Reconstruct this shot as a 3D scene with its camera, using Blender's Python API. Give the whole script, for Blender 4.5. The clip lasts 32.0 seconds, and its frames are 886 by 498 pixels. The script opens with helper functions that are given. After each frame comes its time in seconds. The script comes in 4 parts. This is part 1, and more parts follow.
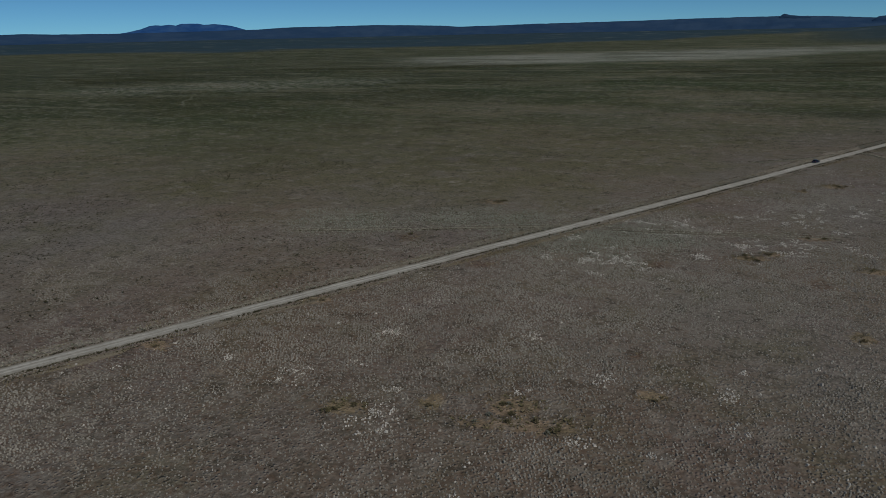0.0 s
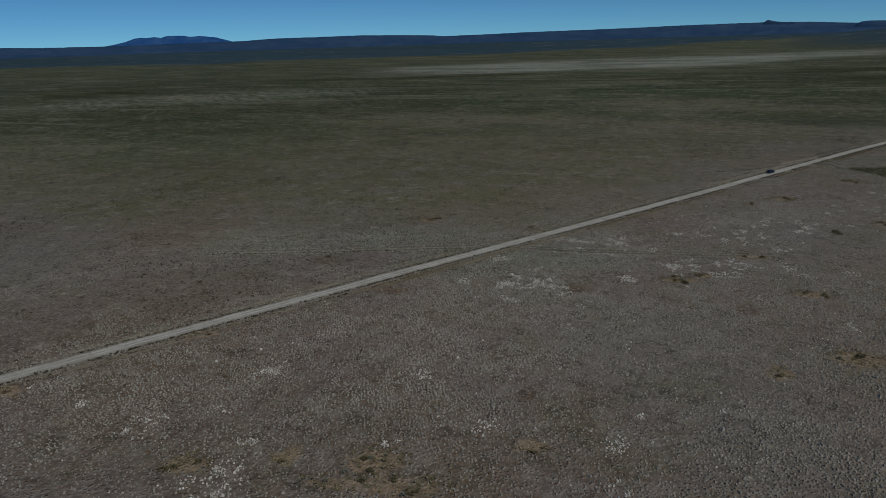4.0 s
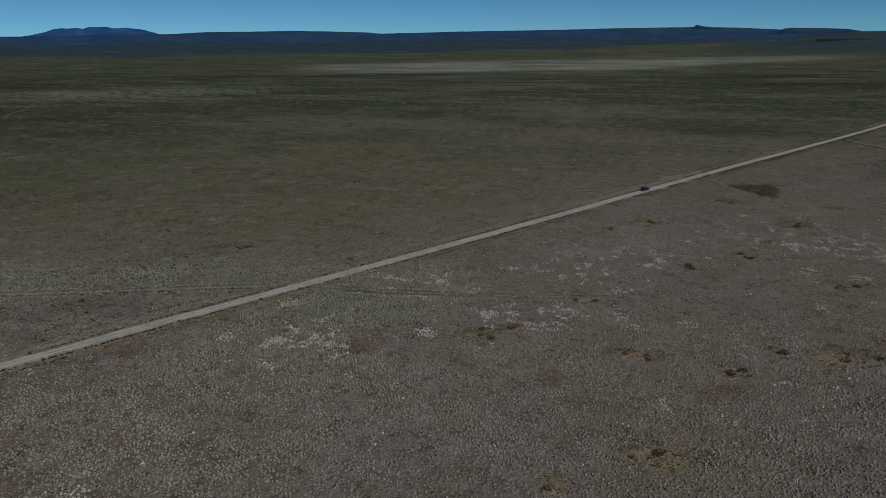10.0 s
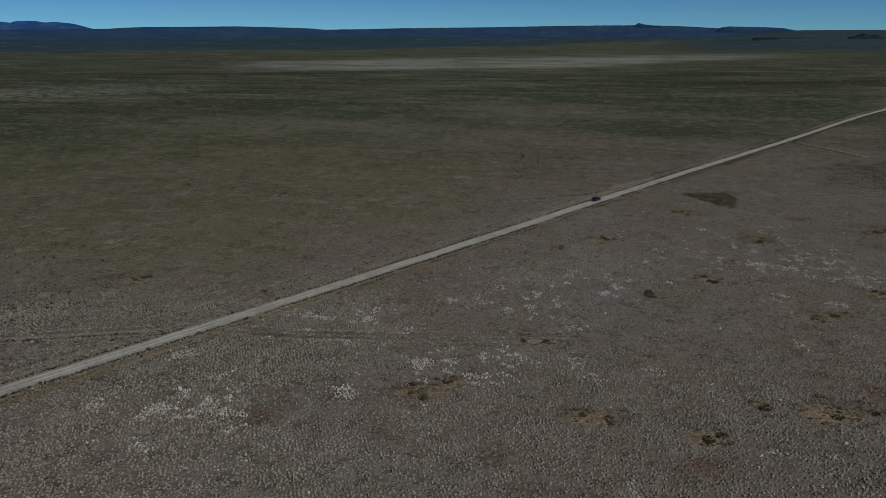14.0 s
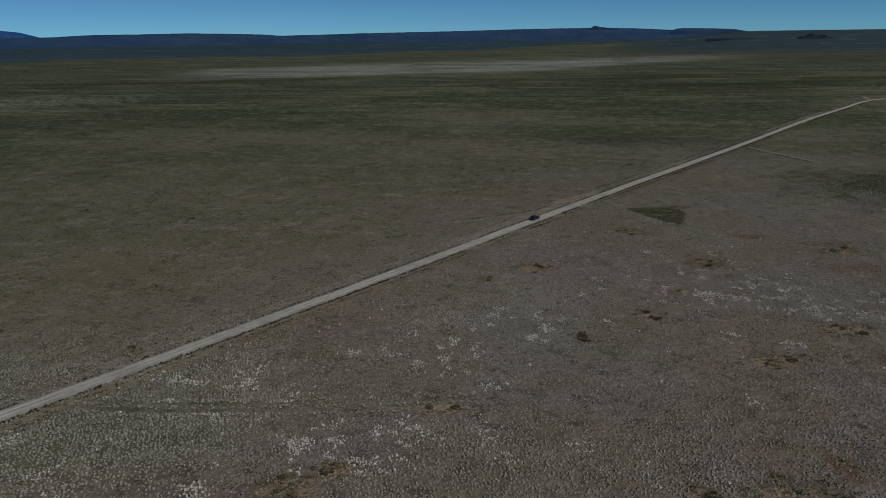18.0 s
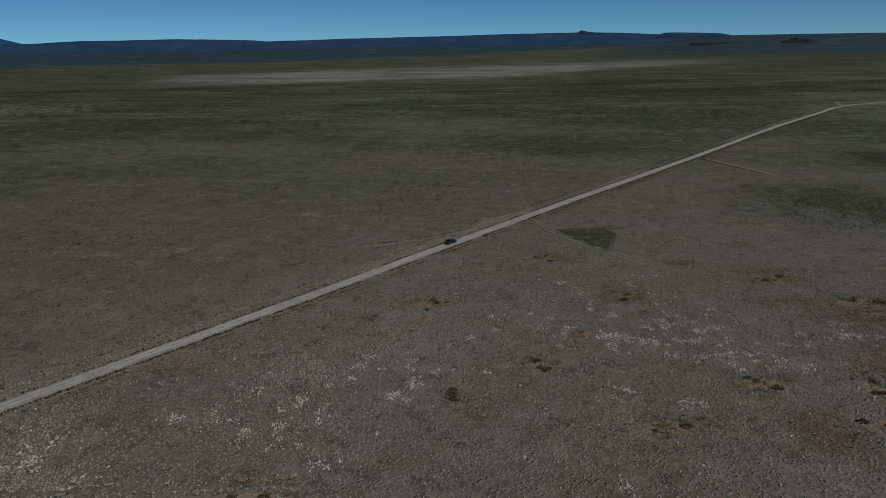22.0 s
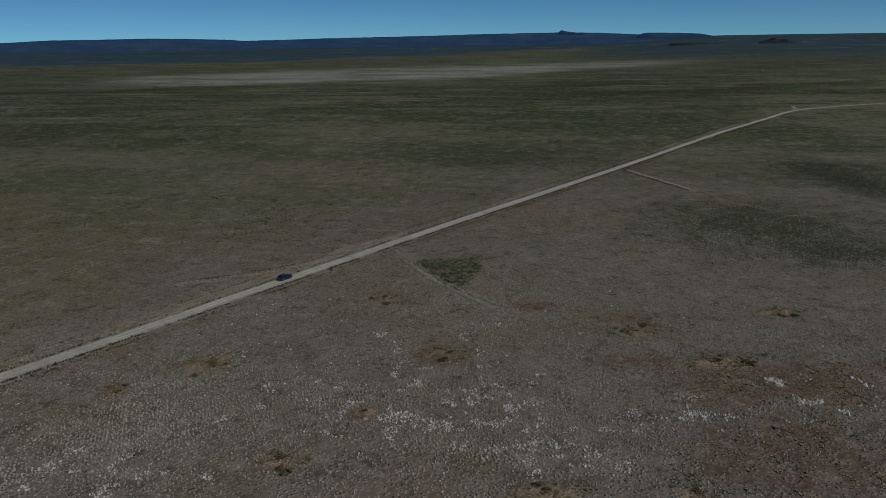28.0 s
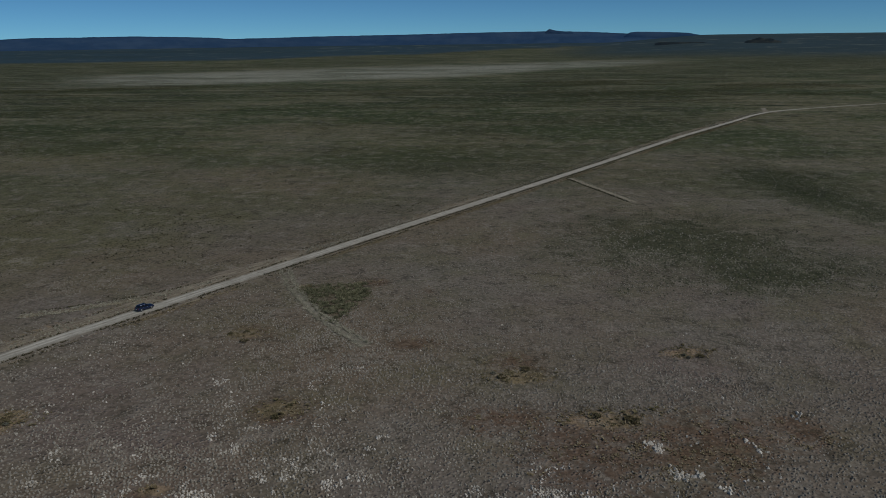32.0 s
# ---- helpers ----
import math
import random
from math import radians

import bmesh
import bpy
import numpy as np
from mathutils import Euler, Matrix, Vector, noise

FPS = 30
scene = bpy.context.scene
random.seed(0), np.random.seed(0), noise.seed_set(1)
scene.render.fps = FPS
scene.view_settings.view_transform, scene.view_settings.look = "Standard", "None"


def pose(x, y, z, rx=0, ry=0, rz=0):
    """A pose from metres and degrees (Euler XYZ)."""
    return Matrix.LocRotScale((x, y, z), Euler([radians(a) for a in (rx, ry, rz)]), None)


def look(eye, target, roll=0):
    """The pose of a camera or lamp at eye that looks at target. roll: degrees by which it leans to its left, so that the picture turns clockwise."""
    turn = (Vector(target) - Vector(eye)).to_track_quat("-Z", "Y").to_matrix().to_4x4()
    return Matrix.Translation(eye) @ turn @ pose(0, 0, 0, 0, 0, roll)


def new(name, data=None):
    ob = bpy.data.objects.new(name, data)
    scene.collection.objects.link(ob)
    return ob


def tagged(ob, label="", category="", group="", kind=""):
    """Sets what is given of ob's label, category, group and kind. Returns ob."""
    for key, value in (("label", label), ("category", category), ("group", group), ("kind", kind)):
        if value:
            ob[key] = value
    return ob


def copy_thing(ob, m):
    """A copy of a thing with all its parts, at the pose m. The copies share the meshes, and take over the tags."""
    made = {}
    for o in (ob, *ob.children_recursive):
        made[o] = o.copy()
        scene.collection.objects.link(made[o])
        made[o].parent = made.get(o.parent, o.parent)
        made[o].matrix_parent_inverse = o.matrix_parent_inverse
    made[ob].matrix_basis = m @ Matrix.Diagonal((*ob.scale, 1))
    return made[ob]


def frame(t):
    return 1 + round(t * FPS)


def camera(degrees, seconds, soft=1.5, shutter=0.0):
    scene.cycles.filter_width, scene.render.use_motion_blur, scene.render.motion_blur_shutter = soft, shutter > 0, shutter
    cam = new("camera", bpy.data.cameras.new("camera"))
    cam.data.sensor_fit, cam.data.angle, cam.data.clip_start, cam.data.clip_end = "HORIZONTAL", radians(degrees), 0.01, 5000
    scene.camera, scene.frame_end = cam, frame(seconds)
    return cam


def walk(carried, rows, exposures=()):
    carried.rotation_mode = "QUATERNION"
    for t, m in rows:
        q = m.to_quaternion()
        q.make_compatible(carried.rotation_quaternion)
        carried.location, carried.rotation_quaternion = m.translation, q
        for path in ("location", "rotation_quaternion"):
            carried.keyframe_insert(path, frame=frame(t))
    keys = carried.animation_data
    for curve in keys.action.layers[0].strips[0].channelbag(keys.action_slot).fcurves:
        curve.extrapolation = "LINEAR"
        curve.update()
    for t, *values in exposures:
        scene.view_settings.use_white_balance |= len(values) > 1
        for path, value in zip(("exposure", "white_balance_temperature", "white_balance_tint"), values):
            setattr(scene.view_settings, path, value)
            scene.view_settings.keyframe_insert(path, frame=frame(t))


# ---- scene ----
SECONDS = 32.0
cam = camera(63.59, SECONDS, soft=0.75)
PATH = [  # seconds, place, heading to the left of +y, pitch, roll
    (0, 0.00, 0.00, 55.80, 24.878, -17.149, -1.195), (0.5, 1.39, 2.04, 55.68, 24.831, -16.995, -1.296),
    (1, 2.79, 4.11, 55.57, 24.735, -16.855, -1.401), (1.5, 4.24, 6.25, 55.48, 24.616, -16.732, -1.478),
    (2, 5.75, 8.47, 55.41, 24.534, -16.642, -1.553), (2.5, 7.34, 10.82, 55.38, 24.489, -16.589, -1.635),
    (3, 9.03, 13.33, 55.39, 24.417, -16.553, -1.687), (3.5, 10.84, 16.01, 55.44, 24.286, -16.521, -1.707),
    (5.5, 18.93, 28.52, 55.88, 24.034, -16.347, -1.922), (6, 21.03, 32.03, 55.95, 23.939, -16.345, -1.884),
    (6.5, 23.11, 35.66, 55.97, 23.835, -16.346, -1.838), (7, 25.13, 39.39, 55.93, 23.724, -16.349, -1.810),
    (7.5, 27.03, 43.19, 55.84, 23.628, -16.361, -1.641), (8, 28.76, 47.00, 55.73, 23.503, -16.396, -1.404),
    (8.5, 30.26, 50.78, 55.59, 21.424, -16.505, -1.271), (9, 31.46, 54.48, 55.46, 20.664, -16.563, -0.964),
    (9.5, 32.32, 58.05, 55.34, 20.158, -16.631, -0.687), (10, 32.79, 61.47, 55.26, 19.399, -16.704, -0.503),
    (10.5, 32.89, 64.73, 55.20, 18.184, -16.744, -0.406), (11, 32.70, 67.87, 55.17, 17.072, -16.781, -0.325),
    (11.5, 32.28, 70.91, 55.16, 16.662, -16.872, -0.310), (12, 31.70, 73.90, 55.17, 16.270, -16.923, -0.249),
    (12.5, 31.03, 76.85, 55.18, 16.021, -16.946, -0.198), (13, 30.34, 79.79, 55.20, 15.832, -16.961, -0.142),
    (13.5, 29.69, 82.76, 55.22, 15.604, -16.973, -0.110), (14, 29.15, 85.75, 55.24, 15.149, -16.971, -0.147),
    (14.5, 28.78, 88.78, 55.27, 14.412, -16.953, -0.260), (16.5, 30.29, 101.31, 55.34, 12.787, -16.837, -0.658),
    (17, 31.61, 104.56, 55.35, 12.562, -16.794, -0.689), (17.5, 33.24, 107.83, 55.36, 12.364, -16.732, -0.729),
    (18, 35.14, 111.09, 55.38, 12.228, -16.670, -0.791), (18.5, 37.24, 114.35, 55.39, 12.146, -16.624, -0.886),
    (19, 39.50, 117.57, 55.41, 12.076, -16.567, -0.964), (19.5, 41.85, 120.73, 55.43, 11.978, -16.498, -0.980),
    (20, 44.27, 123.84, 55.45, 11.870, -16.440, -0.957), (20.5, 46.74, 126.91, 55.47, 11.774, -16.400, -0.941),
    (21, 49.25, 129.93, 55.50, 11.699, -16.364, -0.957), (21.5, 51.79, 132.93, 55.52, 11.643, -16.327, -0.973),
    (22, 54.35, 135.91, 55.54, 11.557, -16.312, -0.970), (22.5, 56.91, 138.89, 55.55, 11.461, -16.315, -0.972),
    (23, 59.47, 141.86, 55.57, 11.386, -16.319, -0.983), (23.5, 62.03, 144.83, 55.57, 11.290, -16.320, -0.981),
    (24, 64.59, 147.82, 55.58, 11.191, -16.319, -0.968), (24.5, 67.15, 150.82, 55.57, 11.117, -16.315, -0.951),
    (25, 69.73, 153.84, 55.57, 11.030, -16.313, -0.914), (25.5, 72.31, 156.88, 55.56, 10.920, -16.318, -0.847),
    (27.5, 82.75, 169.24, 55.50, 10.574, -16.346, -0.858), (28, 85.35, 172.33, 55.49, 10.465, -16.348, -0.878),
    (28.5, 87.95, 175.38, 55.49, 10.398, -16.351, -0.887), (29, 90.53, 178.40, 55.49, 10.313, -16.361, -0.878),
    (29.5, 93.10, 181.38, 55.49, 10.204, -16.365, -0.832), (30, 95.64, 184.33, 55.51, 10.123, -16.362, -0.800),
    (30.5, 98.18, 187.24, 55.53, 10.051, -16.377, -0.816), (31, 100.71, 190.14, 55.55, 9.972, -16.398, -0.814),
    (31.5, 103.23, 193.02, 55.57, 9.876, -16.416, -0.763), (32, 105.75, 195.89, 55.60, 9.771, -16.466, -0.731),
]


def heading(x, y, z, yaw, pitch, roll):
    a, b = radians(yaw), radians(pitch)
    ahead = Vector((-math.sin(a) * math.cos(b), math.cos(a) * math.cos(b), math.sin(b)))
    return look((x, y, z), Vector((x, y, z)) + ahead, roll)


EXPOSURE = -1.12
TINTS = [(0.0, 6500), (0.7, 6270), (7.5, 6300), (9.5, 6430), (16.0, 6480), (SECONDS, 6470)]  # seconds, kelvin
walk(cam, [(row[0], heading(*row[1:])) for row in PATH], [(t, EXPOSURE, kelvin, 10.0) for t, kelvin in TINTS])

# ---- light ----
SUN_ELEVATION, SUN_AZIMUTH = 46.0, 118.0  # degrees; azimuth clockwise from +y
world = bpy.data.worlds.new("sky")
scene.world = world
world.use_nodes = True
sky = world.node_tree.nodes.new("ShaderNodeTexSky")
sky.sky_type = "NISHITA"
sky.sun_disc = False
sky.sun_elevation, sky.sun_rotation = radians(SUN_ELEVATION), radians(SUN_AZIMUTH)
sky.altitude, sky.air_density, sky.dust_density, sky.ozone_density = 2500.0, 0.5, 0.0, 0.4
clear_air = world.node_tree.nodes.new("ShaderNodeMix")  # the deep blue of dry high air
clear_air.data_type, clear_air.blend_type = "RGBA", "MULTIPLY"
clear_air.inputs[0].default_value, clear_air.inputs[7].default_value = 1.0, (0.40, 0.79, 1.0, 1.0)
world.node_tree.links.new(sky.outputs["Color"], clear_air.inputs[6])
world.node_tree.links.new(clear_air.outputs[2], world.node_tree.nodes["Background"].inputs["Color"])
world.node_tree.nodes["Background"].inputs["Strength"].default_value = 0.114
sun_data = bpy.data.lights.new("sun", "SUN")
sun_data.energy, sun_data.angle, sun_data.color = 3.5, radians(0.53), (1.0, 0.95, 0.88)
sun = new("sun", sun_data)
sa, se = radians(SUN_AZIMUTH), radians(SUN_ELEVATION)
TO_SUN = Vector((math.sin(sa) * math.cos(se), math.cos(sa) * math.cos(se), math.sin(se)))
sun.matrix_world = look(TO_SUN * 100, (0, 0, 0))


# ---- materials ----
class Nodes:
    """A small writer of node materials."""

    def __init__(self, name, rough=0.9, metal=0.0, spec=0.2):
        self.mat = bpy.data.materials.new(name)
        self.mat.use_nodes = True
        self.t = self.mat.node_tree
        self.b = self.t.nodes["Principled BSDF"]
        self.b.inputs["Roughness"].default_value = rough
        self.b.inputs["Metallic"].default_value = metal
        self.b.inputs["Specular IOR Level"].default_value = spec
        self.coord = None

    def node(self, kind, **values):
        n = self.t.nodes.new(kind)
        for key, v in values.items():
            if isinstance(v, bpy.types.NodeSocket):
                self.t.links.new(v, n.inputs[key])
            else:
                n.inputs[key].default_value = v
        return n

    def place(self):
        if not self.coord:
            self.coord = self.t.nodes.new("ShaderNodeNewGeometry").outputs["Position"]
        return self.coord

    def noise(self, scale, detail=4.0, rough=0.55, stretch=None):
        v = self.place()
        if stretch:
            m = self.t.nodes.new("ShaderNodeMapping")
            m.inputs["Scale"].default_value = stretch
            self.t.links.new(v, m.inputs["Vector"])
            v = m.outputs["Vector"]
        n = self.node("ShaderNodeTexNoise", Vector=v, Scale=scale, Detail=detail, Roughness=rough)
        return n.outputs["Fac"]

    def ramp(self, fac, lo, hi, a=0.0, b=1.0):
        n = self.t.nodes.new("ShaderNodeMapRange")
        n.interpolation_type = "SMOOTHSTEP"
        for key, v in (("Value", fac), ("From Min", lo), ("From Max", hi), ("To Min", a), ("To Max", b)):
            if isinstance(v, bpy.types.NodeSocket):
                self.t.links.new(v, n.inputs[key])
            else:
                n.inputs[key].default_value = v
        return n.outputs["Result"]

    def math(self, op, a, b):
        n = self.t.nodes.new("ShaderNodeMath")
        n.operation = op
        for i, v in enumerate((a, b)):
            if isinstance(v, bpy.types.NodeSocket):
                self.t.links.new(v, n.inputs[i])
            else:
                n.inputs[i].default_value = v
        return n.outputs[0]

    def mix(self, fac, a, b, kind="MIX"):
        n = self.t.nodes.new("ShaderNodeMix")
        n.data_type, n.blend_type = "RGBA", kind
        for i, v in ((0, fac), (6, a), (7, b)):
            if isinstance(v, bpy.types.NodeSocket):
                self.t.links.new(v, n.inputs[i])
            elif i:
                n.inputs[i].default_value = (*v, 1.0)
            else:
                n.inputs[i].default_value = v
        return n.outputs[2]

    def layer(self, name):
        n = self.t.nodes.new("ShaderNodeAttribute")
        n.attribute_name = name
        s = self.t.nodes.new("ShaderNodeSeparateColor")
        self.t.links.new(n.outputs["Color"], s.inputs["Color"])
        return s.outputs["Red"], s.outputs["Green"], s.outputs["Blue"]

    def island(self):
        return self.t.nodes.new("ShaderNodeNewGeometry").outputs["Random Per Island"]

    def colour(self, c):
        if isinstance(c, bpy.types.NodeSocket):
            self.t.links.new(c, self.b.inputs["Base Color"])
        else:
            self.b.inputs["Base Color"].default_value = (*c, 1.0)
        return self

    def bump(self, height, strength, distance):
        n = self.node("ShaderNodeBump", Height=height, Strength=strength, Distance=distance)
        self.t.links.new(n.outputs["Normal"], self.b.inputs["Normal"])
        return self


def ground_material():
    m = Nodes("steppe_soil", 0.95, 0.0, 0.1)
    wide, mid, fine, grain = m.noise(0.012, 5), m.noise(0.06, 5, 0.6), m.noise(0.55, 6, 0.65), m.noise(3.0, 3)
    red, green, pale = m.layer("cover")
    yellow, olive, dark = m.layer("growth")
    blue, tan, distant = m.layer("reach")
    damp, lined, speckle = m.layer("damp")
    ragged = m.math("MULTIPLY", m.math("SUBTRACT", m.noise(0.7, 6, 0.75), 0.5), 2.6)
    c = m.mix(m.ramp(wide, 0.35, 0.65), SOIL_WARM, SOIL_GREY)
    c = m.mix(m.ramp(mid, 0.42, 0.7, 0.0, 0.7), c, SOIL_OLIVE)
    c = m.mix(m.ramp(m.noise(0.02, 5, 0.6), 0.45, 0.7, 0.0, 0.7), c, SOIL_PURPLE)
    c = m.mix(m.ramp(m.math("ADD", red, ragged), 0.05, 0.95, 0.0, 0.85), c, (0.172, 0.108, 0.07))
    c = m.mix(m.math("MULTIPLY", green, m.ramp(fine, 0.25, 0.7)), c, (0.145, 0.148, 0.098))
    c = m.mix(m.math("MULTIPLY", olive, m.ramp(mid, 0.15, 0.6)), c, (0.188, 0.172, 0.094))
    c = m.mix(m.ramp(m.math("ADD", dark, ragged), 0.3, 0.75, 0.0, 0.9), c, m.mix(m.ramp(mid, 0.42, 0.58), (0.105, 0.088, 0.045), (0.135, 0.10, 0.06)))
    c = m.mix(m.ramp(m.math("ADD", yellow, ragged), 0.3, 0.8, 0.0, 0.95), c, m.mix(m.ramp(mid, 0.4, 0.6), (0.37, 0.275, 0.18), (0.30, 0.24, 0.14)))
    c = m.mix(m.math("MULTIPLY", pale, m.ramp(fine, 0.35, 0.65)), c, (0.42, 0.385, 0.31))
    # long drifts of greener and paler growth, drawn out across the plain
    drift = m.noise(0.009, 8, 0.7, (0.6, 1.0, 1.0))
    drift_b = m.noise(0.035, 8, 0.78, (0.8, 1.0, 1.0))
    c = m.mix(m.math("MULTIPLY", distant, 0.6), c, (0.14, 0.15, 0.07))
    c = m.mix(m.math("MULTIPLY", distant, m.ramp(drift, 0.43, 0.56, 0.0, 0.9)), c, (0.05, 0.08, 0.024))
    c = m.mix(m.math("MULTIPLY", distant, m.ramp(drift_b, 0.565, 0.615, 0.0, 0.75)), c, (0.27, 0.258, 0.168))
    c = m.mix(m.math("MULTIPLY", distant, m.ramp(drift_b, 0.435, 0.385, 0.0, 0.85)), c, (0.04, 0.05, 0.026))
    c = m.mix(m.math("MULTIPLY", tan, m.ramp(drift, 0.62, 0.42, 0.4, 1.0)), c, (0.39, 0.405, 0.325))
    c = m.mix(m.math("MULTIPLY", damp, m.ramp(drift_b, 0.35, 0.6, 1.0, 0.6)), c, (0.048, 0.062, 0.022))
    streak = m.noise(0.055, 6, 0.62, (0.16, 1.0, 1.0))
    c = m.mix(m.math("MULTIPLY", lined, m.ramp(streak, 0.57, 0.62, 0.0, 0.65)), c, (0.27, 0.265, 0.175))
    c = m.mix(m.math("MULTIPLY", lined, m.ramp(streak, 0.44, 0.40, 0.0, 0.9)), c, (0.03, 0.042, 0.018))
    drift_c = m.noise(0.12, 8, 0.82)
    c = m.mix(m.math("MULTIPLY", distant, m.ramp(drift_c, 0.56, 0.60, 0.0, 0.75)), c, (0.31, 0.297, 0.2))
    c = m.mix(m.math("MULTIPLY", distant, m.ramp(drift_c, 0.445, 0.405, 0.0, 0.9)), c, (0.04, 0.048, 0.02))
    c = m.mix(m.math("MULTIPLY", speckle, m.ramp(drift_c, 0.48, 0.55, 0.0, 0.8)), c, (0.36, 0.36, 0.28))
    # single bushes and bare spots of the middle distance
    bushes, bald = m.noise(0.17, 7, 0.85), m.noise(0.14, 7, 0.85, (1.0, 1.0, 3.0))
    c = m.mix(m.ramp(bushes, 0.53, 0.60, 0.0, 0.6), c, m.mix(0.8, c, (0.03, 0.032, 0.018)))
    c = m.mix(m.ramp(bald, 0.52, 0.59, 0.0, 0.8), c, m.mix(0.6, c, (0.34, 0.31, 0.255)))
    # far plain: distance haze is put into the ground colour as blue
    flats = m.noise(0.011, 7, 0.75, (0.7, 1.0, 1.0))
    far = m.mix(m.ramp(flats, 0.55, 0.62, 0.0, 0.7), FAR_PLAIN_HAZE, (0.17, 0.20, 0.18))
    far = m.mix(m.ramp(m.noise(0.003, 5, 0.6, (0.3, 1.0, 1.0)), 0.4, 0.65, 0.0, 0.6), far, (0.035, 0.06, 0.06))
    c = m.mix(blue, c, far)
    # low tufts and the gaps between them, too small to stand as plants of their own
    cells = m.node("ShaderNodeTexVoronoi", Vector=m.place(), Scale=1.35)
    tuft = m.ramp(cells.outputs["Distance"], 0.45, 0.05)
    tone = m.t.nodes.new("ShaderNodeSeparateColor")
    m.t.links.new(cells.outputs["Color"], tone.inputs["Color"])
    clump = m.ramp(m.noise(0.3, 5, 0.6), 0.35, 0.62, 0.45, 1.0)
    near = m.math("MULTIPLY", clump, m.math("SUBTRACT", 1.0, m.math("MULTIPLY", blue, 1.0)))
    # lit tuft tops and the shade between tufts are put into the colour
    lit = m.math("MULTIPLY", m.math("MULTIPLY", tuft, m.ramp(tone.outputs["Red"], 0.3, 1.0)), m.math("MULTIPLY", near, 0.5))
    gap_shade = m.math("MULTIPLY", m.ramp(cells.outputs["Distance"], 0.42, 0.75), m.math("MULTIPLY", near, 0.6))
    c = m.mix(gap_shade, c, m.mix(0.7, c, (0.02, 0.018, 0.014)))
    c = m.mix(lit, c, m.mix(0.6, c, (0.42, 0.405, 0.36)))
    c = m.mix(m.ramp(grain, 0.52, 0.75, 0.0, 0.45), c, (0.06, 0.055, 0.045))
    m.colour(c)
    height = m.math("ADD", m.math("MULTIPLY", tuft, near), m.math("MULTIPLY", fine, 0.8))
    return m.bump(m.math("ADD", height, m.math("MULTIPLY", grain, 0.3)), 0.9, 0.3).mat


SOIL_WARM, SOIL_GREY = (0.245, 0.194, 0.143), (0.245, 0.222, 0.186)
SOIL_OLIVE, SOIL_PURPLE = (0.196, 0.18, 0.11), (0.228, 0.184, 0.162)
FAR_PLAIN_HAZE = (0.04, 0.075, 0.095)


def scrub_material(name, dark, light, dry=None, share=0.0):
    m = Nodes(name, 0.9, 0.0, 0.1)
    r, olive, _ = m.layer("plant")
    c = m.mix(m.math("MULTIPLY", m.math("ADD", m.math("MULTIPLY", r, 0.7), m.math("MULTIPLY", m.island(), 0.3)), 1.0), dark, light)
    if dry:
        c = m.mix(m.math("MULTIPLY", olive, 0.8), c, m.mix(r, (0.11, 0.105, 0.042), (0.40, 0.37, 0.18)))
        c = m.mix(m.ramp(m.noise(0.08, 4), 0.62 - share, 0.68 - share), c, dry)
    c = m.mix(m.ramp(m.noise(6.0, 3), 0.35, 0.7, 0.0, 0.5), c, tuple(v * 0.6 for v in dark))
    return m.colour(c).mat


def road_material():
    m = Nodes("gravel", 0.95, 0.0, 0.1)
    uv = m.t.nodes.new("ShaderNodeUVMap")
    uv.uv_map = "along"
    s = m.t.nodes.new("ShaderNodeSeparateXYZ")
    m.t.links.new(uv.outputs["UV"], s.inputs["Vector"])
    across = s.outputs["X"]
    wobble = m.math("MULTIPLY", m.math("SUBTRACT", m.noise(0.05, 3), 0.5), 1.2)
    at = m.math("ADD", across, wobble)
    rut = m.math("ABSOLUTE", m.math("SUBTRACT", m.math("ABSOLUTE", m.math("SUBTRACT", at, 0.15), 0.0), 0.62), 0.0)
    fine, mid, worn = m.noise(4.0, 5, 0.7), m.noise(0.22, 6, 0.7), m.noise(0.07, 5, 0.7)
    c = m.mix(m.ramp(mid, 0.32, 0.68), (0.35, 0.332, 0.275), (0.49, 0.47, 0.395))
    c = m.mix(m.math("MULTIPLY", m.ramp(rut, 0.06, 0.5, 0.9, 0.0), m.ramp(worn, 0.4, 0.6, 0.2, 0.9)), c, (0.66, 0.64, 0.56))
    edge = m.math("ADD", m.math("ABSOLUTE", m.math("SUBTRACT", at, 0.4), 0.0), m.math("MULTIPLY", m.math("SUBTRACT", m.noise(0.45, 5, 0.75), 0.5), 2.2))
    c = m.mix(m.ramp(edge, 1.3, 2.0, 0.0, 0.85), c, (0.22, 0.195, 0.15))
    c = m.mix(m.ramp(m.noise(0.9, 5, 0.75), 0.52, 0.68, 0.0, 0.5), c, (0.22, 0.2, 0.16))
    c = m.mix(m.ramp(fine, 0.5, 0.75, 0.0, 0.5), c, (0.18, 0.165, 0.14))
    m.colour(c)
    return m.bump(fine, 0.6, 0.08).mat


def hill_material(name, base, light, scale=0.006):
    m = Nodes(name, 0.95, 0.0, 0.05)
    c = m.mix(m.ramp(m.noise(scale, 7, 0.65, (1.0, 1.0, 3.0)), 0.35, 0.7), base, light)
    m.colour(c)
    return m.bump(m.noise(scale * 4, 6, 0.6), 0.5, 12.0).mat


def paint_material(name, base, rough=0.35, metal=0.0, spec=0.5):
    m = Nodes(name, rough, metal, spec)
    dust = m.ramp(m.noise(5.0, 5, 0.6), 0.45, 0.75, 0.0, 0.35)
    return m.colour(m.mix(dust, base, (0.25, 0.22, 0.18))).mat


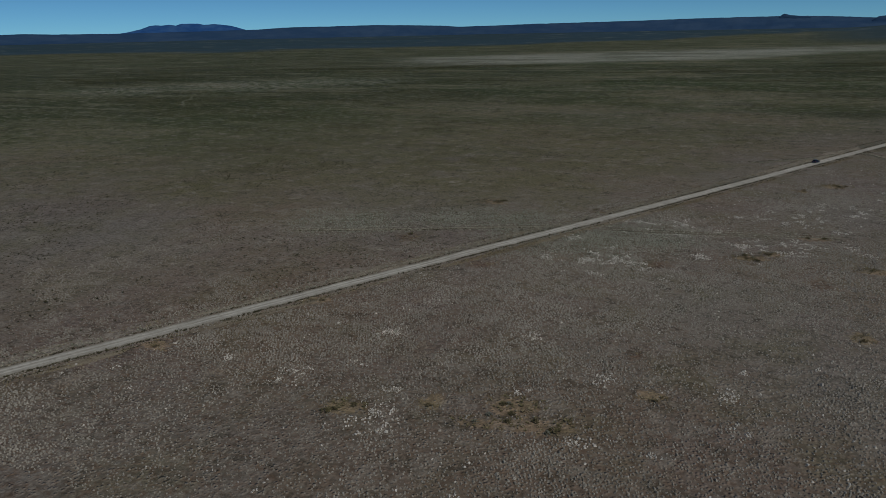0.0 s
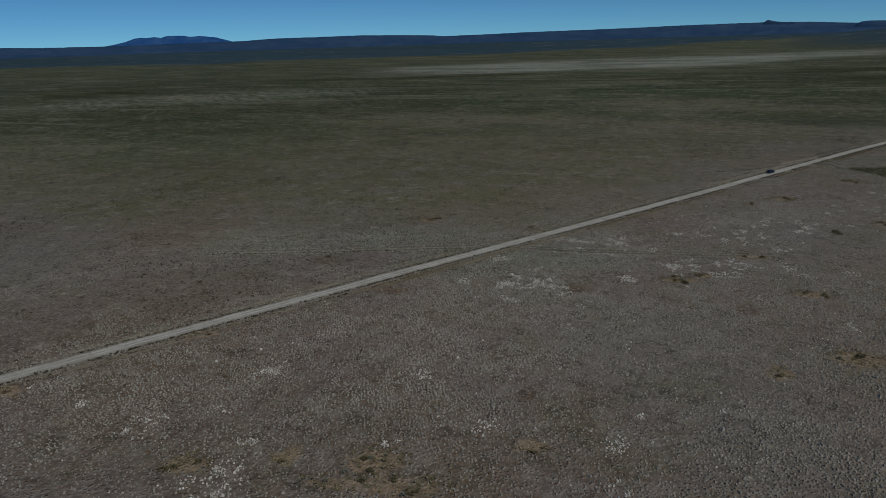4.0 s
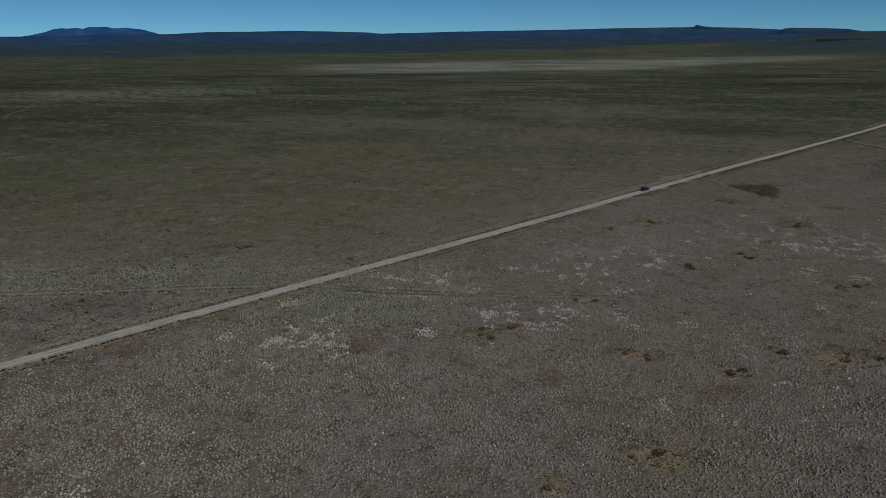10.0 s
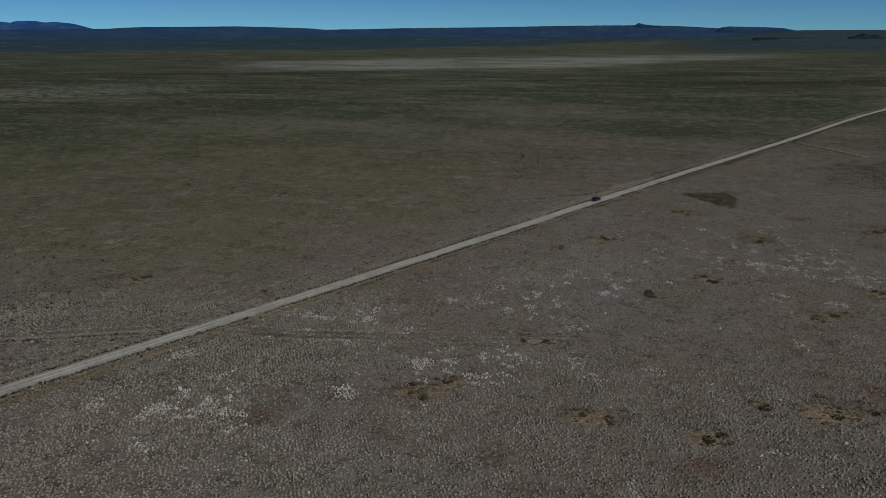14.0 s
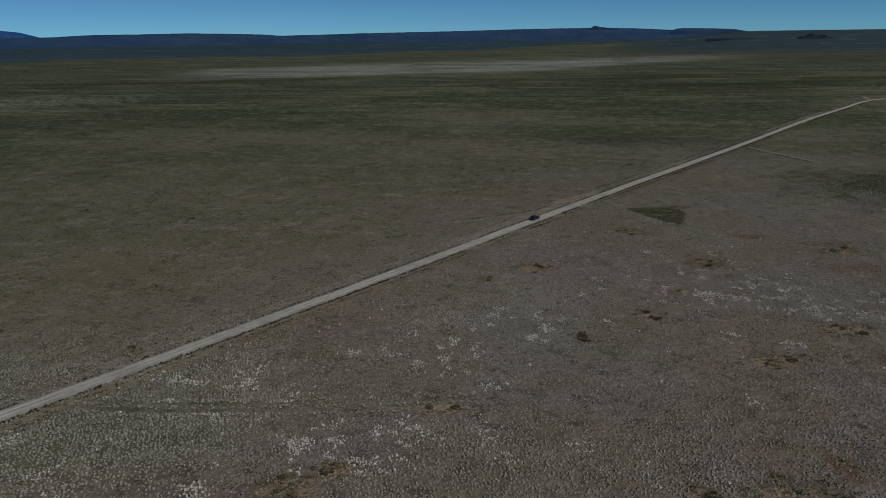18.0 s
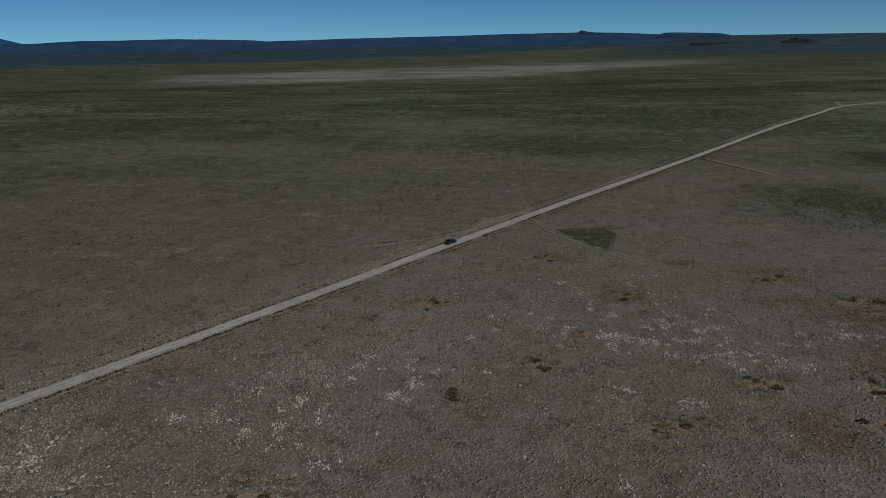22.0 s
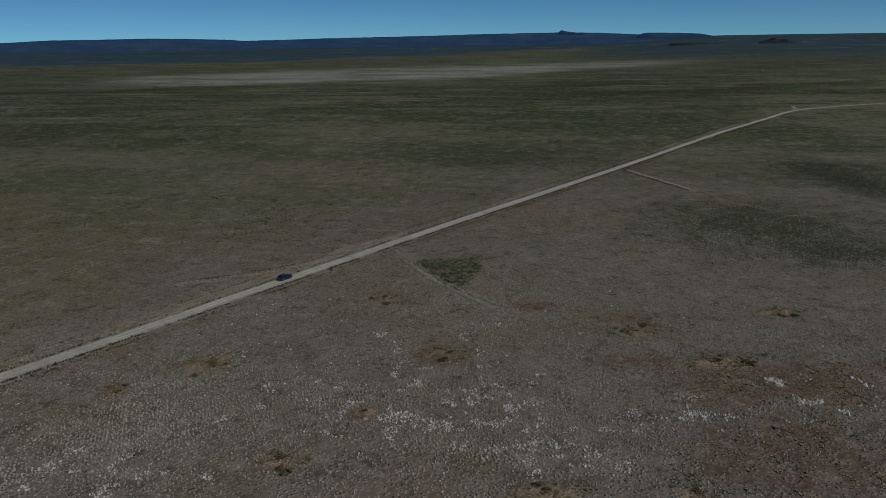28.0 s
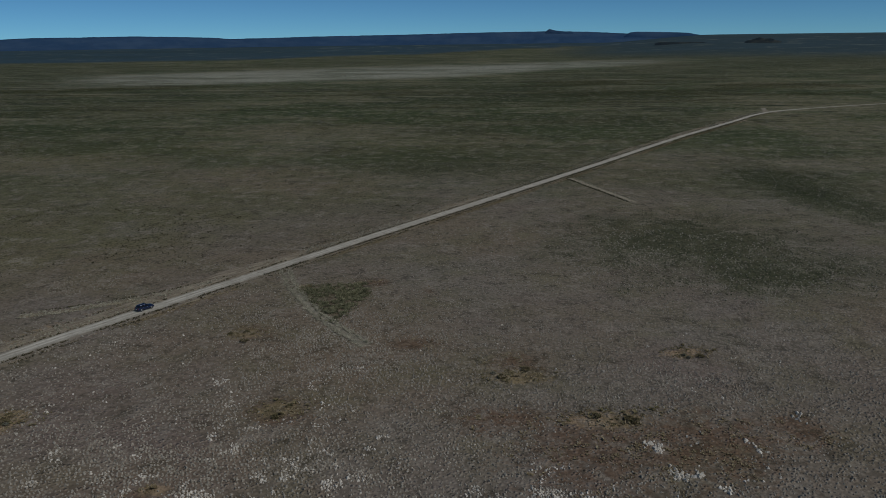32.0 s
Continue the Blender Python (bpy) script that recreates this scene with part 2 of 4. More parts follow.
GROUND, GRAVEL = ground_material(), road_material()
SAGE = scrub_material("sage_leaves", (0.215, 0.195, 0.156), (0.62, 0.59, 0.505), (0.31, 0.26, 0.195), 0.0)
PALE = scrub_material("silver_leaves", (0.46, 0.437, 0.378), (0.84, 0.805, 0.71))
GREEN = scrub_material("green_leaves", (0.19, 0.197, 0.148), (0.52, 0.525, 0.43))
THICKET = scrub_material("thicket_leaves", (0.075, 0.082, 0.042), (0.36, 0.36, 0.23))
DARK = scrub_material("dark_leaves", (0.135, 0.12, 0.064), (0.31, 0.275, 0.155))
STRAW = scrub_material("dry_grass", (0.21, 0.17, 0.095), (0.46, 0.40, 0.265))
DENSE = scrub_material("dense_leaves", (0.06, 0.07, 0.044), (0.25, 0.262, 0.18))
TRACK = scrub_material("track_leaves", (0.27, 0.262, 0.195), (0.56, 0.54, 0.43))
DITCH = scrub_material("ditch_leaves", (0.045, 0.045, 0.025), (0.14, 0.13, 0.075))
BELT = scrub_material("belt_leaves", (0.05, 0.056, 0.026), (0.17, 0.168, 0.085))
WOOD = Nodes("bark", 0.9).colour((0.11, 0.085, 0.06)).mat
# ridge and mesa: distance haze is mixed into the base colour as blue
RIDGE_HAZE_BLUE = hill_material("haze_blue_ridge", (0.03, 0.07, 0.14), (0.05, 0.095, 0.165))
# the mountain's saturated blue is air haze put into its base colour
MOUNTAIN_HAZE_BLUE = hill_material("haze_blue_mountain", (0.02, 0.078, 0.23), (0.045, 0.12, 0.27), 0.012)
# the butte gets a darker haze blue in its colour, near the ridge's
BUTTE_HAZE_BLUE = hill_material("haze_blue_butte", (0.022, 0.055, 0.11), (0.038, 0.075, 0.135), 0.02)
ROCK_DARK = hill_material("dark_rock", (0.022, 0.035, 0.045), (0.06, 0.07, 0.065), 0.03)


# ---- shapes of the land ----
def fbm(x, y, scale, seed=0, octaves=4):
    """Smooth value noise in 0..1 on arrays."""
    total, amount, norm = np.zeros_like(x), 1.0, 0.0
    for o in range(octaves):
        u, v = x * scale * 2**o + 17.3 * seed, y * scale * 2**o - 9.1 * seed
        i, j = np.floor(u), np.floor(v)
        a, b = u - i, v - j
        a, b = a * a * (3 - 2 * a), b * b * (3 - 2 * b)

        def lattice(p, q):
            h = np.sin(p * 127.1 + q * 311.7 + seed * 74.7 + o * 13.7) * 43758.5453
            return h - np.floor(h)

        total += amount * ((lattice(i, j) * (1 - a) + lattice(i + 1, j) * a) * (1 - b) + (lattice(i, j + 1) * (1 - a) + lattice(i + 1, j + 1) * a) * b)
        norm += amount
        amount *= 0.5
    return total / norm


def smooth(v, lo, hi):
    t = np.clip((v - lo) / (hi - lo), 0, 1)
    return t * t * (3 - 2 * t)


CENTRE = (50.0, 100.0)  # the middle of the flight, from which the distance is laid out
EYE = 55.8


def bearing(x, y):
    return np.degrees(np.arctan2(-(x - CENTRE[0]), y - CENTRE[1])), np.hypot(x - CENTRE[0], y - CENTRE[1])


def lie(x, y):
    """The height of the ground: flat steppe, with a long rise in the distance on one side."""
    x, y = np.asarray(x, float), np.asarray(y, float)
    az, r = bearing(x, y)
    far = smooth(-az, 3.0, 11.0) * smooth(180 + az, 0, 60)
    rise = far * smooth(r, 2300, 4550) * (EYE - 1.0 + 5 * (fbm(x, y, 0.0012, 3) - 0.5)) + (1 - far) * 18 * smooth(r, 2900, 4400)
    return rise + 0.25 * (fbm(x, y, 0.02, 5) - 0.5) * smooth(r, 20, 60)


# the road's middle line, as x over y, and its bend far off
ROAD_Y = [-400, 70, 159, 249, 354, 498, 625, 703, 750, 772, 790, 812, 850, 930, 1100]
ROAD_X = [-365, -118.3, -71, -22.8, 31.2, 107.3, 173, 217, 244, 262, 286, 319, 385, 540, 900]


def spline(xs, ys, q):
    """A smooth line through points (monotone pieces, tangents by neighbours)."""
    xs, ys, q = np.asarray(xs, float), np.asarray(ys, float), np.asarray(q, float)
    h, d = np.diff(xs), np.diff(ys) / np.diff(xs)
    m = np.r_[d[0], (d[:-1] * h[1:] + d[1:] * h[:-1]) / (h[:-1] + h[1:]), d[-1]]
    i = np.clip(np.searchsorted(xs, q) - 1, 0, len(xs) - 2)
    t = (q - xs[i]) / h[i]
    return (2 * t**3 - 3 * t**2 + 1) * ys[i] + (t**3 - 2 * t**2 + t) * h[i] * m[i] + (3 * t**2 - 2 * t**3) * ys[i + 1] + (t**3 - t**2) * h[i] * m[i + 1]


def road_side(x, y):
    """How far a place lies from the road's middle line: positive to the south-east."""
    yy = np.clip(y, -390, 1090)
    x0 = spline(ROAD_Y, ROAD_X, yy)
    slope = (spline(ROAD_Y, ROAD_X, yy + 1) - spline(ROAD_Y, ROAD_X, yy - 1)) / 2
    return (x - x0) / np.sqrt(1 + slope**2)


def from_line(x, y, points):
    best = np.full(np.shape(x), 1e9)
    for (ax, ay), (bx, by) in zip(points, points[1:]):
        t = np.clip(((x - ax) * (bx - ax) + (y - ay) * (by - ay)) / ((bx - ax) ** 2 + (by - ay) ** 2), 0, 1)
        best = np.minimum(best, np.hypot(x - ax - t * (bx - ax), y - ay - t * (by - ay)))
    return best


SPUR = [(37.3, 358), (44.4, 345), (56.2, 329.2), (70.0, 315.8)]
SPUR_FAR = [(108.5, 488), (119.2, 467.5), (130, 447)]
SPUR_LAST = [(221, 707), (232, 684), (239, 662)]
CROSS_TRAIL = [(-124, 166), (-92.5, 178.8), (-67, 190.5), (-50, 197.5), (-31, 199.3), (-10, 203.5), (20, 211)]
SIDE_TRAIL = [(-7, 320), (2, 325.4), (8, 330), (14.5, 335.3), (21.1, 342.8), (27, 350)]
BEND_TRAIL = [(250.5, 757), (254.1, 777), (257.4, 797)]
NORTH_TRAIL = [(-492, 516), (-474, 494), (-466, 478), (-448, 460)]
TRAILS = (BEND_TRAIL, SPUR, SPUR_FAR, SPUR_LAST, CROSS_TRAIL, SIDE_TRAIL, NORTH_TRAIL)

# patches of ground cover: x, y, half width, half depth
YELLOW = [(-13, 104, 2.2, 1.7), (-44, 90, 2.2, 2.2), (-101, 89, 3.3, 2.2), (19, 141, 2.4, 3.4), (-2, 184, 2.3, 1.5), (12, 268, 1.7, 1.6), (22, 282, 2.6, 2.1), (47, 346, 2.2, 2.1), (-87, 120, 4.5, 2.3), (55, 268, 2.2, 1.3)]
BARE = [(-56, 83, 3.4, 2.5), (-33, 87, 5, 1.6), (-26, 89, 4.9, 2.3), (-32, 93, 3.5, 3.1), (26, 183, 4.3, 2.1), (42, 181, 2.9, 2.4), (3, 189, 3.2, 2.3), (32, 151, 4.4, 3), (61, 193, 5.8, 3.9), (51, 193, 2.2, 1.9), (34.3, 238, 1.6, 2.1), (22.3, 280, 4.2, 3.2), (83.3, 251, 4.6, 2.5), (67.3, 234, 6.2, 2.2), (47.3, 253, 2.9, 2.1), (13.3, 208, 4.1, 2.3), (-1, 184, 4.6, 2.2), (-80.7, 218, 3.6, 2.5), (99.3, 307, 5.5, 2.8), (102.3, 252, 2.3, 4.9), (99.3, 240, 2.9, 2), (63.3, 290, 3.7, 2.8), (114.3, 295, 6.7, 2.7), (129.3, 321, 4.8, 2.5), (44.3, 318, 3.5, 2.8)]
RED_SOIL = [(-18, 118, 1.5, 1.5), (-22, 171, 3.3, 2.9), (-62, 156, 3.5, 3.1), (-90, 171, 3.2, 4), (-84, 220, 3.5, 2.9), (13, 209, 3.1, 2.5), (69, 202, 2.3, 4.1), (13, 169, 2.8, 2.7), (41, 174, 3.6, 2.8), (-47, 217, 2, 1.7), (11, 269, 2.2, 2.2), (99, 311, 6, 5), (63, 290, 4.6, 3.4), (54, 267, 1.9, 1.5), (64, 288, 3.7, 2.2), (46, 319, 4.2, 3.5), (111, 286, 11.4, 10.2), (90, 237, 5.7, 5.3), (79, 318, 4.4, 2.2), (133, 296, 2.6, 1.9), (122, 288, 11.5, 7.5), (62, 351, 4.1, 3), (76, 348, 1.6, 2.1), (142, 295, 5.1, 4.7), (118, 266, 17, 11), (127, 290, 10, 9), (98, 292, 7, 4)]
PALE_A = [(-50, 82, 3.9, 4.7), (-2, 109, 1.5, 2.5), (0, 99, 1.6, 1.9), (-5, 109, 0.9, 1), (-20, 87, 2.4, 1.2), (-16, 90, 1, 1.5), (-11, 87, 1.4, 1.9), (-55, 61, 1.5, 2.3), (-85, 90, 1.2, 1.5), (-62, 97, 1.8, 1.4), (-32, 98, 1.4, 1.8), (-28, 106, 1.1, 1.7), (-31, 69, 0.8, 0.7), (-52, 91, 1.6, 1.7), (-70, 89, 2.9, 3), (-21, 107, 1.9, 2), (-37, 119, 1.7, 1.5), (-65, 124, 1.5, 1.3), (-31, 169, 4.1, 4), (0, 118, 0.9, 1), (11, 124, 0.9, 1), (-64, 112, 2.9, 3), (32, 167, 1.4, 2.7)]
PALE_B = [(21, 124, 0.9, 1), (-3, 194, 2.1, 1.7), (7, 191, 4.9, 3), (22, 201, 1.5, 3.1), (41, 164, 1.4, 1.8), (45, 190, 1.6, 2.9), (50, 180, 1.8, 1.3), (-34, 159, 1.5, 1.6), (26, 196, 1.8, 1.8), (-13, 181, 2.3, 2.5), (-19, 160, 1, 0.9), (58, 180, 1, 1.3), (-49, 167, 1.7, 1.7), (3, 176, 0.9, 1.8), (35, 201, 1.8, 2), (-47, 186, 3.2, 2.7), (-20, 202, 2.8, 2.3), (-7, 224, 1.8, 1.9), (20, 216, 1.6, 1.7), (26, 237, 2, 1.8), (39, 247, 1.7, 2), (-3, 189, 1.1, 1.2), (-38, 170, 2.2, 2.1)]
PALE_C = [(-21, 213, 2.1, 4.5), (9, 213, 1.1, 0.8), (12, 220, 1.6, 1.7), (2, 235, 2.1, 2.1), (46, 270, 1.8, 1.5), (83, 260, 5.3, 4.2), (16, 247, 1.8, 2.5), (62, 244, 2, 2.7), (61, 218, 1.3, 1.7), (63, 235, 1.9, 1), (101, 251, 1.6, 2.3), (16, 212, 0.9, 1.1), (23, 219, 1.1, 1.1), (72, 260, 2, 2), (34, 262, 0.9, 1.2), (81, 266, 1.8, 0.9), (37, 274, 1.3, 2.1), (74, 266, 1.3, 1.6), (66, 275, 1.2, 2.3), (106, 275, 3.7, 2.4), (7, 223, 1.3, 1.1), (15, 225, 1.5, 1.1), (67, 238, 0.9, 0.9)]
PALE_D = [(69, 244, 1.1, 1.3), (55, 259, 1.1, 2), (72, 242, 2.3, 2), (72, 274, 2, 1.7), (78, 273, 1.4, 2.2), (69, 265, 0.9, 1.6), (80, 281, 0.8, 1.3), (66, 299, 1.2, 1.8), (55, 291, 1.1, 1.4), (38, 267, 1, 1.8), (47, 261, 0.9, 0.8), (72, 306, 1, 1.2), (77, 299, 1, 1.5), (98, 274, 3, 2.4), (49, 298, 1.4, 1.7), (44, 285, 0.9, 1.2), (81, 285, 1, 1), (121, 276, 1.5, 1.3), (60, 266, 2.3, 1.6), (94, 268, 2.1, 0.9)]
BRIGHT = [(121, 288, 1.0, 0.8), (119, 288, 1.0, 1.0), (123, 282, 1.9, 1.1), (128, 280, 0.8, 1.0), (134, 290, 1.2, 0.7), (142, 300, 0.7, 1.2)]
PALE_WIDE = [(65, 271, 16.8, 15.6), (84, 263, 11.1, 8.2), (81, 266, 11.9, 7.7), (69, 272, 7.8, 8.1), (21, 245, 13.6, 7.8), (10, 228, 10.4, 9.6), (5, 196, 11.4, 6), (-26, 207, 14.1, 8.5), (3, 195, 11.5, 7.6), (-21, 204, 12.8, 7.3), (-31, 170, 10, 7.6), (108, 275, 8.6, 5.3), (85, 266, 6.7, 3.8), (-32, 169, 13.3, 11.3)]
GREEN_COVER = [(-45, 185, 17.6, 13.9), (-68, 199, 15.7, 9.4), (-36, 192, 17.3, 14), (-83, 196, 19.3, 10.3), (-56, 192, 19, 12.6), (-25, 191, 10.6, 8.3), (142, 396, 29.3, 29.1), (194, 470, 12, 39.5), (55, 531, 46, 38), (155, 372, 20.3, 14.2), (-112, 182, 15.7, 13.8)]
OLIVE_COVER = [(-77, 257, 25.2, 37.3), (-197, 208, 32.2, 22.5), (-113, 537, 78.5, 38.9), (-289, 875, 177, 79.5), (-641, 639, 178.4, 241.8), (28, 569, 50, 63.9), (-149, 366, 46.7, 25.8), (-144, 401, 56.6, 28.2)]
FAR_GREEN = [(41, 636, 34, 26), (190, 504, 20, 30), (105, 910, 120, 80), (-514, 430, 150, 110), (-900, 700, 200, 160), (-330, 560, 120, 60), (140, 700, 60, 40)]
FAR_PALE = [(-535, 640, 95, 70), (-470, 700, 80, 50), (-620, 560, 60, 50)]
TRIANGLE = [(46.0, 345.6), (53, 348.6), (61.5, 350), (63.2, 341.5), (60.4, 326)]


def patch_mask(x, y, patches, soft=0.7, ragged=0.9, least=0.0):
    turn = radians(15)
    best = np.zeros_like(x)
    rough = 0.6 * (fbm(x, y, 0.16, 9, 2) - 0.5) + 0.55 * (fbm(x, y, 0.55, 19, 2) - 0.5)
    for px, py, rx, ry in patches:
        rx, ry = max(rx, least), max(ry, least)
        near = np.hypot(x - px, y - py) < 2.6 * max(rx, ry)
        xx, yy = x[near] - px, y[near] - py
        u = (xx * math.cos(turn) + yy * math.sin(turn)) / rx
        v = (-xx * math.sin(turn) + yy * math.cos(turn)) / ry
        best[near] = np.maximum(best[near], 1 - smooth(np.sqrt(u * u + v * v) + ragged * rough[near], 1 - soft, 1 + soft))
    return best


def olive_side(x, y):
    """How far the olive growth beyond the road covers a place."""
    lean = 80 * (fbm(x, y, 0.012, 14) - 0.5)
    return 0.85 * smooth(-road_side(x, y) + lean, 8, 60) * smooth(y + 0.1 * x + lean, 150, 235) * (1 - 0.5 * smooth(y + 0.4 * x, 330, 460))


def inside(x, y, corners):
    ok = np.zeros(np.shape(x), bool)
    for (ax, ay), (bx, by) in zip(corners, corners[1:] + corners[:1]):
        cut = (ay > y) != (by > y)
        ok ^= cut & (x < (bx - ax) * (y - ay) / (by - ay + 1e-9) + ax)
    return ok


def stretched(middle, end_lo, end_hi, growth):
    """Grid lines that widen step by step beyond a fine middle."""
    mid = list(middle)
    for sign, end in ((1, end_hi), (-1, end_lo)):
        s = mid[-1] - mid[-2] if sign > 0 else mid[1] - mid[0]
        while (mid[-1] < end) if sign > 0 else (mid[0] > end):
            s *= growth
            mid = mid + [mid[-1] + s] if sign > 0 else [mid[0] - s] + mid
    return np.array(mid)


def sheet(name, verts, faces, material, smooth_shade=True):
    me = bpy.data.meshes.new(name)
    me.vertices.add(len(verts))
    me.vertices.foreach_set("co", np.asarray(verts, np.float32).ravel())
    faces = np.asarray(faces, np.int32)
    n, k = faces.shape
    me.loops.add(n * k)
    me.polygons.add(n)
    me.loops.foreach_set("vertex_index", faces.ravel())
    me.polygons.foreach_set("loop_start", np.arange(0, n * k, k, dtype=np.int32))
    me.polygons.foreach_set("use_smooth", np.full(n, smooth_shade))
    me.update(calc_edges=True)
    me.validate()
    me.materials.append(material)
    return me


def grid_faces(rows, cols):
    i = np.arange(rows - 1)[:, None] * cols + np.arange(cols - 1)[None]
    return np.stack([i, i + 1, i + cols + 1, i + cols], -1).reshape(-1, 4)


def build_ground():
    xs = stretched(np.r_[np.arange(-300, -130, 2.5), np.arange(-130, 150, 1.15), np.arange(150, 252, 2.2)], -4800, 4800, 1.085)
    ys = stretched(np.r_[np.arange(50, 345, 1.15), np.arange(345, 760, 2.2)], -2500, 4780, 1.085)
    x, y = np.meshgrid(xs, ys)
    side = road_side(x, y)
    z = lie(x, y)
    me = sheet("ground", np.stack([x, y, z], -1).reshape(-1, 3), grid_faces(len(ys), len(xs)), GROUND)
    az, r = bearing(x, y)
    # how far the haze blue replaces the soil colour, by bearing and distance
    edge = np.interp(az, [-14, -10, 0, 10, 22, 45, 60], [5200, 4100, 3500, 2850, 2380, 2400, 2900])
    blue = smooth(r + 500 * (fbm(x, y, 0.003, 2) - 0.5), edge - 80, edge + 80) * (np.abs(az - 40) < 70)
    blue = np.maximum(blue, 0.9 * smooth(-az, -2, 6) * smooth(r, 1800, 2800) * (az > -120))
    near = np.interp(az, [-20, -5, 5, 20, 40, 60], [2300, 1500, 1170, 1070, 1110, 1400])
    wide = np.interp(az, [-20, -5, 5, 20, 40, 60], [250, 380, 480, 430, 300, 250])
    tan = smooth(az, -13, -2) * (1 - smooth(az + 6 * (fbm(x, y, 0.004, 18) - 0.5), 29, 37)) * smooth(r, near - 60, near + 80) * (1 - smooth(r, near + wide * 0.6, near + wide * 1.3))
    trail = np.min([from_line(x, y, line) for line in TRAILS], axis=0)
    patchy, broken = smooth(fbm(x, y, 0.05, 11), 0.35, 0.6), smooth(fbm(x, y, 0.03, 12), 0.36, 0.55)
    verge = 0.9 * np.exp(-(((side + 4.6) / 1.9) ** 2)) * (0.4 + 0.6 * patchy) + 0.9 * np.exp(-((np.abs(side) / 3.0) ** 2))
    worn = from_line(x, y, SPUR_FAR), from_line(x, y, SPUR), from_line(x, y, SPUR_LAST)
    spots = 0.85 * smooth(fbm(x, y, 0.17, 88, 2), 0.80, 0.85) * smooth(-side, 6, 12) * (r < 420)
    pale = np.clip(spots + verge * (y < 900) + 0.9 * (1 - smooth(np.min(worn, axis=0), 0.8, 2.4)) + 0.25 * (1 - smooth(trail, 0.8, 2.4)), 0, 1)
    middle = patch_mask(x, y, BARE, 0.5, 1.0, 1.5)
    rim = patch_mask(x, y, [(px, py + 0.35 * ry, 1.25 * rx, 1.2 * ry) for px, py, rx, ry in BARE], 0.6, 1.1, 2.0)
    strip = np.exp(-(((side - 5.0) / 1.5) ** 2)) * (0.25 + 0.45 * broken) + 0.6 * np.exp(-(((side + 7.0) / 2.2) ** 2)) * smooth(y, 290, 320) * (1 - smooth(y, 355, 380)) * patchy
    yellow = np.clip(np.maximum(patch_mask(x, y, YELLOW, 0.5), strip) + 0.8 * middle, 0, 1)
    farther = smooth(r, 350, 900)
    olive = np.maximum(patch_mask(x, y, OLIVE_COVER, 0.9), np.maximum(0.9 * farther, olive_side(x, y)))
    beyond = [p for p in GREEN_COVER if p[1] + 0.3 * p[0] > 320]
    belt = smooth(r, near * 0.5, near * 0.72) * (1 - smooth(r, near - 120 + 800 * smooth(az, 26, 34), near - 20 + 1000 * smooth(az, 26, 34)))
    belt = np.maximum(belt, 0.8 * smooth(r, near + wide, near + wide * 1.6))
    speckle = patch_mask(x, y, FAR_PALE, 0.8, 1.3)
    damp = np.clip(0.8 * patch_mask(x, y, beyond, 0.9, 1.3) + 0.95 * patch_mask(x, y, FAR_GREEN, 0.9, 1.4) - 0.6 * speckle + 0.7 * belt * smooth(fbm(x, y, 0.004, 81, 3) + 0.22 * smooth(az, 10, 40) + 0.2 * smooth(-az, 0, 8), 0.38, 0.58) + 0.8 * smooth(-az, -4, 5) * smooth(r, 1500, 2300) * (az > -100), 0, 1)
    layers = {
        "damp": (damp, smooth(r, 450, 800) * (1 - 0.6 * tan), speckle),
        "cover": (np.maximum(0.75 * patch_mask(x, y, RED_SOIL, 0.8), 0.38 * (1 - smooth(y + 0.3 * x, 85, 150)) * smooth(side, -60, 0)), np.maximum(patch_mask(x, y, GREEN_COVER, 0.8), 0.55 * farther * smooth(fbm(x, y, 0.004, 7), 0.4, 0.6)), pale),
        "growth": (yellow, olive, np.maximum(0.6 * rim, 0.42 * inside(x + 5 * (fbm(x, y, 0.3, 41) - 0.5), y + 5 * (fbm(x, y, 0.3, 42) - 0.5), TRIANGLE)) + 0.7 * smooth(-az, 1, 8) * smooth(r, 1700, 2700)),
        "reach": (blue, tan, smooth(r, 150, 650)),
    }
    for key, channels in layers.items():
        attr = me.color_attributes.new(key, "FLOAT_COLOR", "POINT")
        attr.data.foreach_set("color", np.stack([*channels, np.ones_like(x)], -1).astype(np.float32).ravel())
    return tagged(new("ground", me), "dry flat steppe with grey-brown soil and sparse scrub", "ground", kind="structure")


build_ground()


